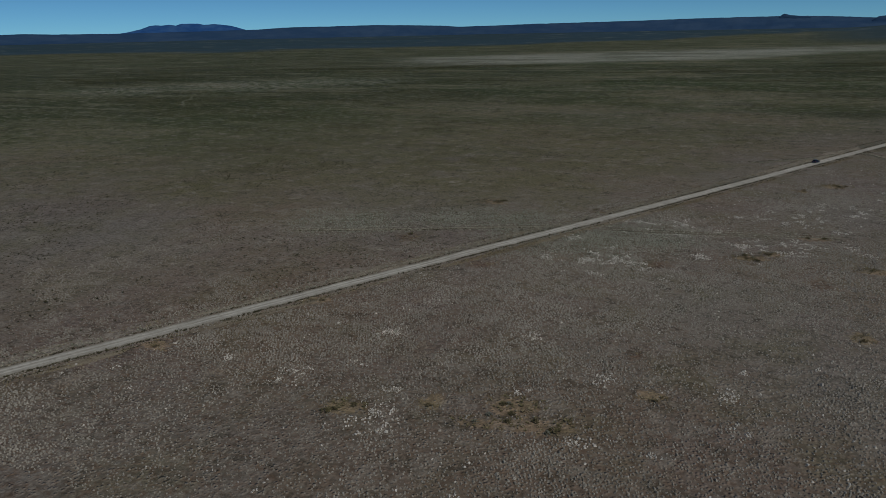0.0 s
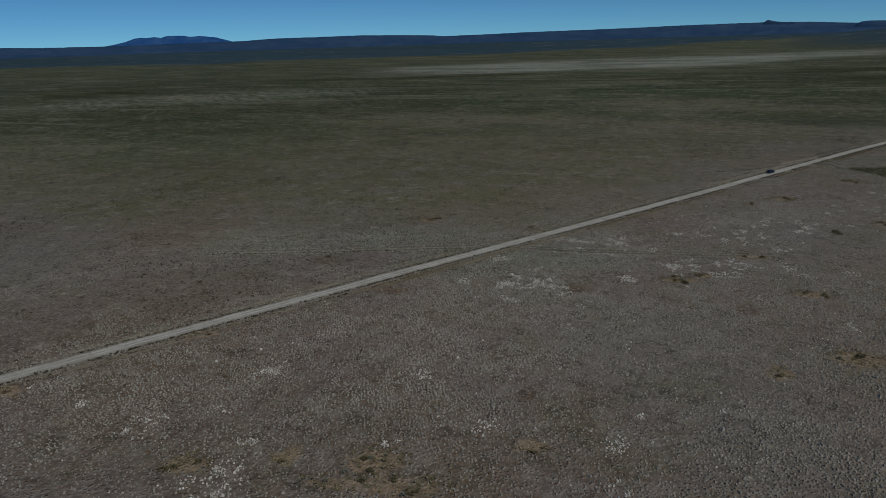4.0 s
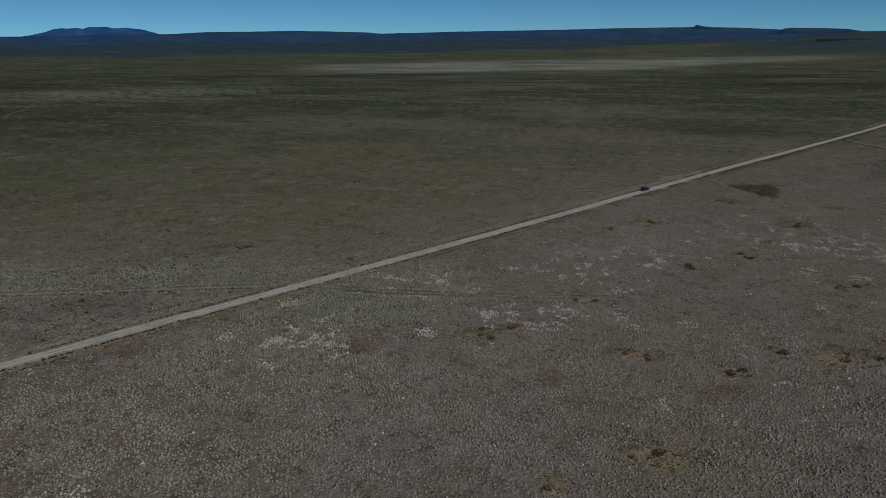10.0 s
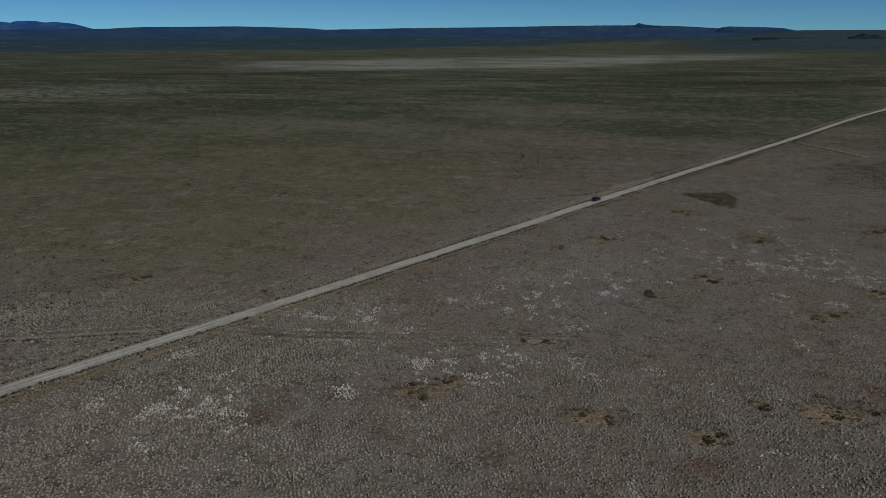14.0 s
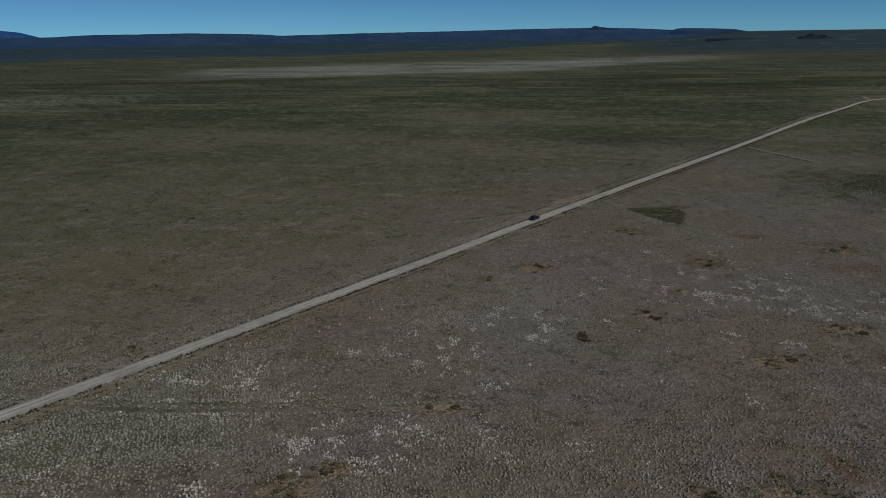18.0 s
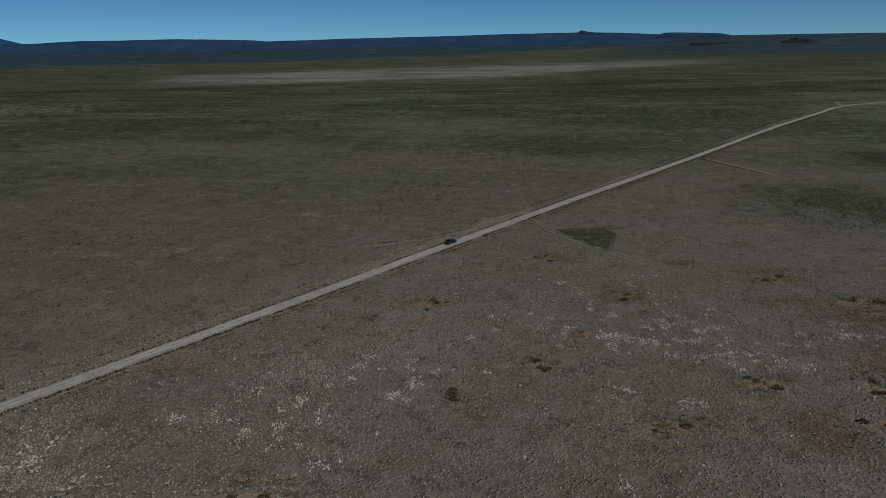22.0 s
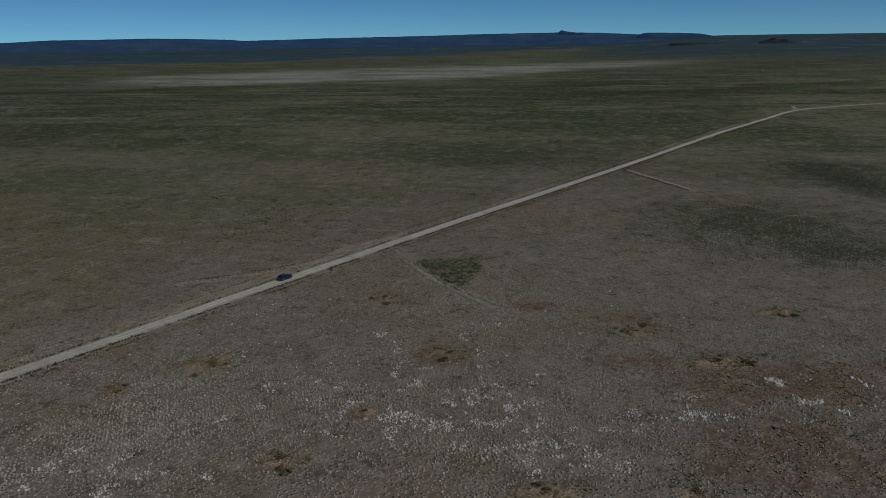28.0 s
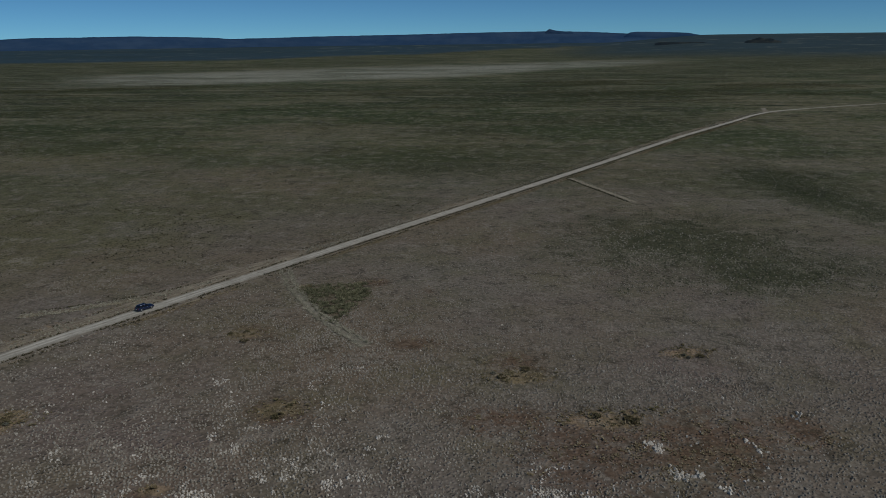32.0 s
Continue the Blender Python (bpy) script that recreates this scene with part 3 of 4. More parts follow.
def build_road():
    ys = np.r_[np.arange(-390, 740, 3.0), np.arange(740, 1090, 2.0)]
    x0 = spline(ROAD_Y, ROAD_X, ys)
    dx, dy = np.gradient(x0), np.gradient(ys)
    n = np.hypot(dx, dy)
    nx, ny = dy / n, -dx / n
    run = np.r_[0, np.cumsum(np.hypot(np.diff(x0), np.diff(ys)))]
    offs = np.array([-2.1, -1.5, -1.35, -0.95, -0.5, 0.0, 0.6, 1.3, 2.1, 2.35, 2.9])
    tall = np.array([-0.1, 0.14, 0.12, 0.13, 0.10, 0.15, 0.10, 0.13, 0.10, 0.08, -0.1])
    width = (1.0 + 0.10 * (fbm(run, run * 0, 0.03, 4) - 0.5))[:, None] * (1 - 0.4 * smooth(ys, 765, 800))[:, None]
    o = offs[None] * width
    x, y = x0[:, None] + nx[:, None] * o, ys[:, None] + ny[:, None] * o
    z = lie(x, y) + tall[None] + 0.05 * (fbm(x, y, 0.8, 6) - 0.5)
    me = sheet("road", np.stack([x, y, z], -1).reshape(-1, 3), grid_faces(len(ys), len(offs)), GRAVEL)
    uv = me.uv_layers.new(name="along")
    flat = np.stack([np.broadcast_to(offs[None], x.shape), np.broadcast_to(run[:, None], x.shape)], -1).reshape(-1, 2)
    loops = np.empty(len(me.loops), np.int32)
    me.loops.foreach_get("vertex_index", loops)
    uv.data.foreach_set("uv", flat[loops].astype(np.float32).ravel())
    return tagged(new("road", me), "pale graded gravel road with two lighter wheel tracks", "road", kind="structure")


build_road()


def verge_material(name, pale, soil, dark):
    m = Nodes(name, 0.95, 0.0, 0.1)
    uv = m.t.nodes.new("ShaderNodeUVMap")
    uv.uv_map = "along"
    sep = m.t.nodes.new("ShaderNodeSeparateXYZ")
    m.t.links.new(uv.outputs["UV"], sep.inputs["Vector"])
    v = m.t.nodes.new("ShaderNodeCombineXYZ")
    m.t.links.new(m.math("MULTIPLY", sep.outputs["X"], 1.0), v.inputs["X"])
    m.t.links.new(m.math("MULTIPLY", sep.outputs["Y"], 0.16), v.inputs["Y"])
    lines = m.node("ShaderNodeTexNoise", Vector=v.outputs[0], Scale=1.1, Detail=5.0, Roughness=0.65).outputs["Fac"]
    patch = m.noise(0.12, 5, 0.65)
    c = m.mix(m.ramp(lines, 0.42, 0.58), soil, pale)
    c = m.mix(m.ramp(patch, 0.44, 0.6, 0.0, 0.8), c, soil)
    c = m.mix(m.ramp(lines, 0.40, 0.34, 0.0, 0.85), c, dark)
    c = m.mix(m.ramp(m.noise(2.6, 5, 0.75), 0.5, 0.68, 0.0, 0.55), c, dark)
    return m.colour(c).bump(m.noise(2.2, 5, 0.7), 0.8, 0.15).mat


def build_verge(name, near, far, material, label, seed, keep):
    """Loose graded soil along one side of the road; its ragged rim sinks into the ground."""
    ys = np.arange(-60, 768, 1.2)
    x0 = spline(ROAD_Y, ROAD_X, ys)
    dx, dy = np.gradient(x0), np.gradient(ys)
    n = np.hypot(dx, dy)
    run = np.r_[0, np.cumsum(np.hypot(np.diff(x0), np.diff(ys)))]
    offs = np.linspace(near, far, 15)
    u, o = np.meshgrid(run, offs, indexing="ij")
    x, y = x0[:, None] + (dy / n)[:, None] * o, ys[:, None] - (dx / n)[:, None] * o
    out = (o - near) / (far - near)
    rough = 0.6 * fbm(u, o * 5, 0.09, seed, 3) + 0.4 * fbm(u, o, 0.02, seed + 1, 2)
    z = lie(x, y) + np.clip(0.05 + 0.9 * (rough - 0.62 + keep(y) - 0.42 * out**2), -0.3, 0.16) - 0.35 * (1 - smooth(out, 0.0, 0.16))
    me = sheet(name, np.stack([x, y, z], -1).reshape(-1, 3), grid_faces(len(ys), len(offs)), material)
    uv = me.uv_layers.new(name="along")
    loops = np.empty(len(me.loops), np.int32)
    me.loops.foreach_get("vertex_index", loops)
    uv.data.foreach_set("uv", np.stack([o, u], -1).reshape(-1, 2)[loops].astype(np.float32).ravel())
    tagged(new(name, me), label, "verge", kind="structure")


build_verge("verge_north", -1.3, -9.0, verge_material("loose_gravel", (0.34, 0.30, 0.225), (0.22, 0.188, 0.14), (0.09, 0.08, 0.05)), "rough pale windrows of loose gravel along the road", 91, lambda y: 0.12 + 0.12 * smooth(y, 290, 315) * (1 - smooth(y, 360, 395)))
build_verge("verge_south", 3.2, 7.0, verge_material("tan_soil", (0.30, 0.262, 0.185), (0.23, 0.195, 0.142), (0.11, 0.095, 0.06)), "tan strip of bare soil beside the road ditch", 95, lambda y: 0.12 + 0 * y)


def build_track(line, half, label, tone):
    """A worn side track: two ruts with a low middle, along a line on the plan."""
    m = Nodes("track_soil", 0.95, 0.0, 0.1)
    c = m.mix(m.ramp(m.noise(0.5, 5, 0.7), 0.35, 0.65), tuple(v * 0.55 for v in tone), tone)
    m.colour(m.mix(m.ramp(m.noise(2.5, 4, 0.7), 0.5, 0.7, 0.0, 0.6), c, (0.09, 0.085, 0.06))).bump(m.noise(2.0, 5), 0.7, 0.15)
    pts = np.array(line, float)
    run = np.r_[0, np.cumsum(np.hypot(*np.diff(pts, axis=0).T))]
    q = np.arange(0, run[-1], 0.8)
    cx, cy = spline(run, pts[:, 0], q), spline(run, pts[:, 1], q)
    dx, dy = np.gradient(cx), np.gradient(cy)
    n = np.hypot(dx, dy)
    offs = np.array([-1.0, -0.75, -0.5, -0.2, 0.2, 0.5, 0.75, 1.0]) * half
    tall = np.array([-0.12, 0.08, 0.0, 0.07, 0.07, 0.0, 0.08, -0.12])
    wide = 1 + 0.5 * (fbm(q, q * 0, 0.3, 3) - 0.5)[:, None]
    x, y = cx[:, None] + (dy / n)[:, None] * offs * wide, cy[:, None] - (dx / n)[:, None] * offs * wide
    z = lie(x, y) + tall[None] + 0.05 * (fbm(x, y, 0.7, 6) - 0.5)
    tagged(new("side_track", sheet("side_track", np.stack([x, y, z], -1).reshape(-1, 3), grid_faces(len(q), len(offs)), m.mat)), label, "track", kind="structure")


build_track(SPUR[1:], 1.1, "worn side track with pale soil beside a thicket", (0.38, 0.36, 0.28))
build_track(SPUR_FAR, 1.3, "short pale side track off the gravel road", (0.39, 0.355, 0.265))
build_track(SPUR_LAST, 1.8, "faint side track near the bend of the road", (0.20, 0.185, 0.13))
build_track(BEND_TRAIL, 2.0, "short pale branch track at the bend of the road", (0.40, 0.37, 0.29))
build_track(CROSS_TRAIL[:4], 0.85, "narrow pale old track crossing the steppe", (0.33, 0.305, 0.225))
build_track(CROSS_TRAIL[4:], 0.5, "faint old track fading into the scrub", (0.24, 0.22, 0.165))
build_track(SIDE_TRAIL[:-1], 1.1, "overgrown old track beside the gravel road", (0.31, 0.27, 0.19))
build_track(NORTH_TRAIL, 1.3, "winding pale track far off in green growth", (0.24, 0.245, 0.17))

# ---- the distance ----
RIDGE_AZ = [-16, -12, -9, -4.7, -2, 0.7, 3.3, 7, 11, 15.3, 18.5, 21, 24.4, 25.2, 27.4, 31, 34, 37.2, 39.6, 44, 48.6, 53.5, 55, 62, 75]
RIDGE_UP = [-0.5, -0.2, 0.02, 0.14, 0.30, 0.36, 0.355, 0.33, 0.26, 0.23, 0.20, 0.15, 0.10, 0.18, 0.27, 0.35, 0.32, 0.31, 0.20, 0.14, 0.10, 0.13, 0.19, 0.12, 0.2]


def polar(name, az, r, z, material):
    a = np.radians(az)
    x, y = CENTRE[0] - np.sin(a) * r, CENTRE[1] + np.cos(a) * r
    return new(name, sheet(name, np.stack([x, y, z], -1).reshape(-1, 3), grid_faces(*az.shape), material))


def build_ridge():
    az, s = np.meshgrid(np.linspace(-16, 75, 700), np.r_[np.linspace(0, 1, 14), 1.06, 1.15], indexing="ij")
    r = 4300 + 360 * s
    top = EYE + 4660 * np.tan(np.radians(np.interp(az, RIDGE_AZ, RIDGE_UP))) + 3 * (fbm(az * 3, az * 0, 1.0, 8) - 0.5)
    z = 12 + (top - 12) * np.where(s <= 1, s**1.6 * (0.92 + 0.16 * (fbm(az * 2, s * 3, 1.0, 4) - 0.5) * (1 - s) * 4) + 0.08 * s, 1 - (s - 1) * 3)
    tagged(polar("distant_ridge", az, r, z, RIDGE_HAZE_BLUE), "long low ridge far across the plain, coloured blue-grey for haze", "ridge", kind="structure")


def build_mountain():
    az, s = np.meshgrid(np.linspace(38.2, 52, 320), np.linspace(-1, 1, 15), indexing="ij")
    up = np.interp(az, [38.2, 39.6, 40.5, 40.9, 41.5, 41.9, 42.7, 43.4, 43.9, 44.7, 45.1, 45.4, 45.9, 46.4, 46.8, 47.2, 47.8, 48.7, 49.7, 51, 52], [-0.1, 0.1, 0.2, 0.325, 0.5, 0.565, 0.66, 0.62, 0.70, 0.715, 0.70, 0.585, 0.655, 0.605, 0.65, 0.6, 0.375, 0.2, 0.06, -0.1, -0.3])
    top = EYE + 4820 * np.tan(np.radians(up))
    r = 4820 + 60 * s
    z = top * (1 - np.abs(s) ** 1.7) + 3 * (fbm(az * 4, s * 4, 1.0, 2) - 0.5) * (1 - np.abs(s)) - 1
    tagged(polar("mountain", az, r, z, MOUNTAIN_HAZE_BLUE), "mountain with a broken flat summit, haze put into its blue colour", "mountain", kind="structure")


def build_mesa(name, label, lo, hi, r0, thick, base, outline, material, n=80, seed=1, rough=1.2):
    """A flat-topped hill: outline is a row of (share of the width, height in degrees seen from the flight)."""
    az, s = np.meshgrid(np.linspace(lo, hi, n), np.linspace(-1, 1, 11), indexing="ij")
    u = (az - lo) / (hi - lo)
    up = np.interp(u, [p[0] for p in outline], [p[1] for p in outline])
    top = EYE + r0 * np.tan(np.radians(up)) + rough * (fbm(az * 12, az * 0, 1.0, seed) - 0.5)
    z = base + (top - base) * np.clip((1 - np.abs(s)) * 2.2, 0, 1) ** 0.8
    tagged(polar(name, az, r0 + thick * s, z, material), label, "hill", kind="structure")


build_ridge()
build_mountain()
build_mesa("rock_butte", "small dark rock knob on the crest of the ridge, tinted haze blue", -1.0, 1.0, 4640, 25, 70, [(0, 0.27), (0.2, 0.3), (0.45, 0.37), (0.6, 0.40), (0.74, 0.46), (0.82, 0.505), (0.88, 0.515), (0.94, 0.43), (1, 0.34)], BUTTE_HAZE_BLUE)
build_mesa("distant_mesa", "low flat-topped hill on the horizon, coloured haze blue", -10.6, -4.6, 4600, 60, 20, [(0, -0.15), (0.25, 0.13), (0.5, 0.20), (0.84, 0.25), (0.92, 0.2), (1, -0.15)], RIDGE_HAZE_BLUE, seed=3)
build_mesa("rock_outcrop", "dark rocky outcrop on the far rise", -15.4, -13.1, 3300, 40, 18, [(0, -0.52), (0.12, -0.46), (0.3, -0.30), (0.45, -0.33), (0.6, -0.25), (0.72, -0.33), (0.88, -0.42), (1, -0.52)], ROCK_DARK, seed=5, rough=9.0)
build_mesa("rock_scarp", "thin dark rock scarp on the far rise", -10.8, -7.1, 3330, 20, 16, [(0, -0.58), (0.1, -0.52), (0.5, -0.51), (0.9, -0.49), (1, -0.56)], ROCK_DARK, seed=7, rough=3.0)


# ---- scrub ----
def tuft_shapes(count, blades, rng):
    """Low tufts of one plant each: pointed leaf sprays that lean out and up from one root."""
    shapes = []
    for _ in range(count):
        a = np.arange(blades) * 2 * np.pi / blades + rng.uniform(-0.5, 0.5, blades)
        reach, up = rng.uniform(0.35, 1.1, blades), rng.uniform(0.45, 1.1, blades)
        half = rng.uniform(0.2, 0.38, blades)
        root = np.stack([0.1 * np.cos(a), 0.1 * np.sin(a), np.full(blades, -0.08)], -1)
        side = np.stack([-np.sin(a) * half, np.cos(a) * half, np.full(blades, 0.25)], -1)
        tip = np.stack([reach * np.cos(a), reach * np.sin(a), up], -1)
        shapes.append(np.stack([root + side, root - side + (0, 0, 0.5), tip], 1).reshape(-1, 3))
    return np.array(shapes), np.arange(3 * blades).reshape(-1, 3)


def tussock_shapes(count, rng):
    """Close rounded tussocks with an uneven outline and a leaning top."""
    shapes = []
    for _ in range(count):
        a = np.arange(4) * np.pi / 2 + rng.uniform(-0.45, 0.45, 4)
        low, high = rng.uniform(0.6, 1.15, 4), rng.uniform(0.3, 0.85, 4)
        b = a + rng.uniform(-0.3, 0.3, 4)
        foot = np.stack([low * np.cos(a), low * np.sin(a), np.full(4, -0.08)], -1)
        waist = np.stack([high * np.cos(b), high * np.sin(b), rng.uniform(0.3, 0.8, 4)], -1)
        top = np.array([[rng.uniform(-0.3, 0.3), rng.uniform(-0.3, 0.3), rng.uniform(0.75, 1.05)]])
        shapes.append(np.concatenate([foot, waist, top]))
    faces = [f for i in range(4) for f in ((i, (i + 1) % 4, 4 + i), ((i + 1) % 4, 4 + (i + 1) % 4, 4 + i), (4 + i, 4 + (i + 1) % 4, 8))]
    return np.array(shapes), np.array(faces)


def scatter(name, x, y, size, height, material, label, category="scrub", blades=7, seed=1, tone=None):
    rng = np.random.default_rng(seed)
    shapes, faces = tuft_shapes(16, blades, rng) if blades else tussock_shapes(24, rng)
    n = len(x)
    pick = shapes[rng.integers(0, len(shapes), n)]
    turn = rng.uniform(0, 6.3, n)
    c, s = np.cos(turn)[:, None], np.sin(turn)[:, None]
    v = np.empty_like(pick)
    v[:, :, 0] = (pick[:, :, 0] * c - pick[:, :, 1] * s) * size[:, None] + x[:, None]
    v[:, :, 1] = (pick[:, :, 0] * s + pick[:, :, 1] * c) * size[:, None] + y[:, None]
    v[:, :, 2] = pick[:, :, 2] * height[:, None] + lie(x, y)[:, None]
    f = (faces[None] + (np.arange(n) * pick.shape[1])[:, None, None]).reshape(-1, 3)
    me = sheet(name, v.reshape(-1, 3), f, material, False)
    tone = np.repeat(rng.uniform(0, 1, n) if tone is None else tone, pick.shape[1])
    me.color_attributes.new("plant", "FLOAT_COLOR", "POINT").data.foreach_set("color", np.stack([tone, np.repeat(olive_side(x, y), pick.shape[1]), tone, np.ones_like(tone)], -1).astype(np.float32).ravel())
    return tagged(new(name, me), label, category, kind="stuff")


def clear_ways(x, y):
    side = road_side(x, y)
    trail = np.min([from_line(x, y, line) for line in TRAILS], axis=0)
    return ((side > 2.6) | (side < -1.9)) & (trail > 1.6)


def seen_land(x, y):
    return (-0.32 * x + 0.95 * y > 45) & (x < 66 + 0.43 * (y - 88)) & (x > -1.5 * y - 20) & (x > -60 - 1.05 * y + 10)


def field(count, seed):
    rng = np.random.default_rng(seed)
    x, y = rng.uniform(-330, 280, count), rng.uniform(40, 640, count)
    d = from_line(x, y, [(0, 0), (106, 195)])
    return rng, x, y, d


def build_scrub():
    pale_all = PALE_A + PALE_B + PALE_C + PALE_D
    # close tussocks over the dry side of the road, in drifts and hollows; few and dark beyond it
    x, y = spaced(0.6, -260, 215, 52, 520, 24, 0.33)
    d = from_line(x, y, [(0, 0), (106, 195)])
    rng = np.random.default_rng(21)
    green = patch_mask(x, y, GREEN_COVER, 0.9, 1.5)
    side = road_side(x, y)
    drift = smooth(fbm(x, y, 0.028, 63, 3), 0.33, 0.62)
    clump = smooth(fbm(x, y, 0.2, 31, 3), 0.32, 0.58)
    cover = 0.4 + 0.25 * drift + 0.45 * drift * clump + 0.3 * patch_mask(x, y, PALE_WIDE, 0.6) * clump
    beyond_road = 0.25 + 0.7 * smooth(fbm(x, y, 0.05, 71, 3), 0.52, 0.62) * clump
    cover = cover + (beyond_road - cover) * smooth(-side, 4, 14) * (1 - green)
    cover = np.clip(cover + 0.7 * green, 0, 1) * (1 - 0.7 * smooth(y + 0.3 * x, 330, 380) * (1 - green))
    strip = np.exp(-(((side - 12) / 14) ** 2)) * smooth(y, 195, 240) * (side > 0)
    cover = np.clip(cover, 0, 1) * (1 - 0.55 * strip * (1 - green)) * (0.62 + 0.45 * smooth(fbm(x, y, 0.8, 32, 2), 0.3, 0.55))
    open_ground = np.where(side < 0, np.exp(-(((side + 4.4) / 2.0) ** 2)), np.exp(-(((side - 5.2) / 1.4) ** 2)))
    cover = cover * (1 - 0.8 * open_ground) * (1 - 0.85 * patch_mask(x, y, BARE + YELLOW, 0.5)) * (1 - 0.75 * patch_mask(x, y, RED_SOIL))
    few = np.maximum(np.interp(d, [0, 130, 200, 300, 400, 500], [1.0, 1.0, 0.62, 0.4, 0.3, 0.0]), 0.5 * green)
    keep = seen_land(x, y) & clear_ways(x, y) & ~inside(x, y, TRIANGLE) & (rng.uniform(0, 1, len(x)) < cover * few)
    x, y, d, green, side, cover, drift = (v[keep] for v in (x, y, d, green, side, cover, drift))
    size = np.exp(rng.normal(-1.55, 0.14, len(x))) * (0.72 + 0.4 * cover) * (1 + 0.7 * smooth(d, 200, 420))
    tone = np.clip(0.3 * rng.uniform(0, 1, len(x)) + 0.55 * (fbm(x, y, 0.13, 64, 3) - 0.2) + 0.05 * green - 0.13 * (1 - smooth(y + 0.3 * x, 85, 135)) - 0.12 * smooth(y, 240, 300), 0, 1) * (1 - 0.8 * smooth(-side, 4, 16) * (1 - green))
    leafy = rng.uniform(0, 1, len(x)) < 0.9 * green
    beyond = y + 0.3 * x > 320
    away = d > 215
    for mask, name, mat, label, blades in (
        (leafy & beyond, "dense_scrub", DENSE, "dense dark grey-green scrub on damp ground", 0),
        (~leafy & ~away, "sage_scrub", SAGE, "grey-brown low sagebrush scattered over dry soil", 0),
        (~leafy & away, "distant_scrub", SAGE, "thin grey-brown sagebrush farther out on the plain", 5),
        (leafy & ~beyond, "green_scrub", GREEN, "denser grey-green scrub in shallow hollows", 0),
    ):
        scatter(name, x[mask], y[mask], size[mask], size[mask] * rng.uniform(0.9, 1.45, mask.sum()), mat, label, blades=blades, seed=3, tone=tone[mask])
    # bright silvery tussocks in small lacy clusters
    x, y = spaced(0.42, -130, 165, 55, 330, 26)
    keep = seen_land(x, y) & clear_ways(x, y) & (road_side(x, y) > 3)
    x, y = x[keep], y[keep]
    rng = np.random.default_rng(22)
    lace, fine = fbm(x, y, 0.42, 65, 2), fbm(x, y, 0.95, 66, 2)
    wide = patch_mask(x, y, PALE_WIDE, 0.6)
    chance = 0.62 * patch_mask(x, y, pale_all, 0.45, 1.2) * smooth(0.4 * lace + 0.6 * fine, 0.46, 0.56) + 0.8 * (0.05 + 0.8 * wide) * smooth(lace + 0.07 * wide, 0.72, 0.77)
    chance = chance * (1 - patch_mask(x, y, BARE, 0.5))
    keep = rng.uniform(0, 1, len(x)) < chance
    x, y = x[keep], y[keep]
    size = np.exp(rng.normal(-1.62, 0.22, len(x)))
    scatter("silver_scrub", x, y, size, size * 1.05, PALE, "pale silvery scrub in bright clusters on the plain", blades=0, seed=4)
    x, y = clumps(rng, BRIGHT, 1.1, (5, 11), 0.5, 1.1)
    size = np.exp(rng.normal(-1.35, 0.25, len(x)))
    scatter("white_scrub", x, y, size, size * 1.1, PALE, "whitish scrub in bright clumps on red soil", blades=0, seed=16)
    x, y = clumps(rng, YELLOW + [(px + 0.2 * rx, py - 0.2 * ry, rx * 0.7, ry * 0.7) for px, py, rx, ry in BARE], 0.3, (6, 16), 0.6, 1.0)
    rx, ry = clumps(rng, RED_SOIL, 0.12, (5, 14), 0.6, 1.1)
    vy = rng.uniform(0, 700, 22000)
    off = np.where(rng.uniform(0, 1, 22000) < 0.7, rng.normal(5.2, 0.9, 22000), rng.normal(-4.6, 1.1, 22000))
    vx, vy = spline(ROAD_Y, ROAD_X, vy) + off * 0.883, vy - off * 0.468
    keep = rng.uniform(0, 1, 22000) < smooth(fbm(vx, vy, 0.03, 12), 0.36, 0.58)
    x, y = np.r_[x, rx, vx[keep]], np.r_[y, ry, vy[keep]]
    keep = seen_land(x, y) & clear_ways(x, y)
    x, y = x[keep], y[keep]
    size = np.exp(rng.normal(-1.5, 0.3, len(x)))
    scatter("dry_grass", x, y, size, size * 0.9, STRAW, "straw-coloured dry grass tussocks on bare ground", "grass", seed=5)
    x, y = clumps(rng, [(px + 0.1 * rx, py + 0.35 * ry, rx * 1.1, ry * 0.9) for px, py, rx, ry in BARE], 0.55, (2, 6), 0.45, 1.25)
    keep = clear_ways(x, y)
    x, y = x[keep], y[keep]
    size = np.exp(rng.normal(-1.35, 0.3, len(x)))
    scatter("dark_scrub", x, y, size, size * 0.9, DARK, "dark olive scrub in small thickets", seed=6)
    rng, x, y, d = field(110000, 25)
    keep = (road_side(x, y) < -6) & (rng.uniform(0, 1, len(x)) < (0.9 * smooth(fbm(x, y, 0.035, 71), 0.55, 0.64) + 0.03)) & (x > -1.5 * y - 20)
    x, y = x[keep], y[keep]
    size = np.exp(rng.normal(-1.15, 0.3, len(x)))
    scatter("lone_scrub", x, y, size, size * 0.9, DITCH, "scattered dark single bushes beyond the road", seed=11)


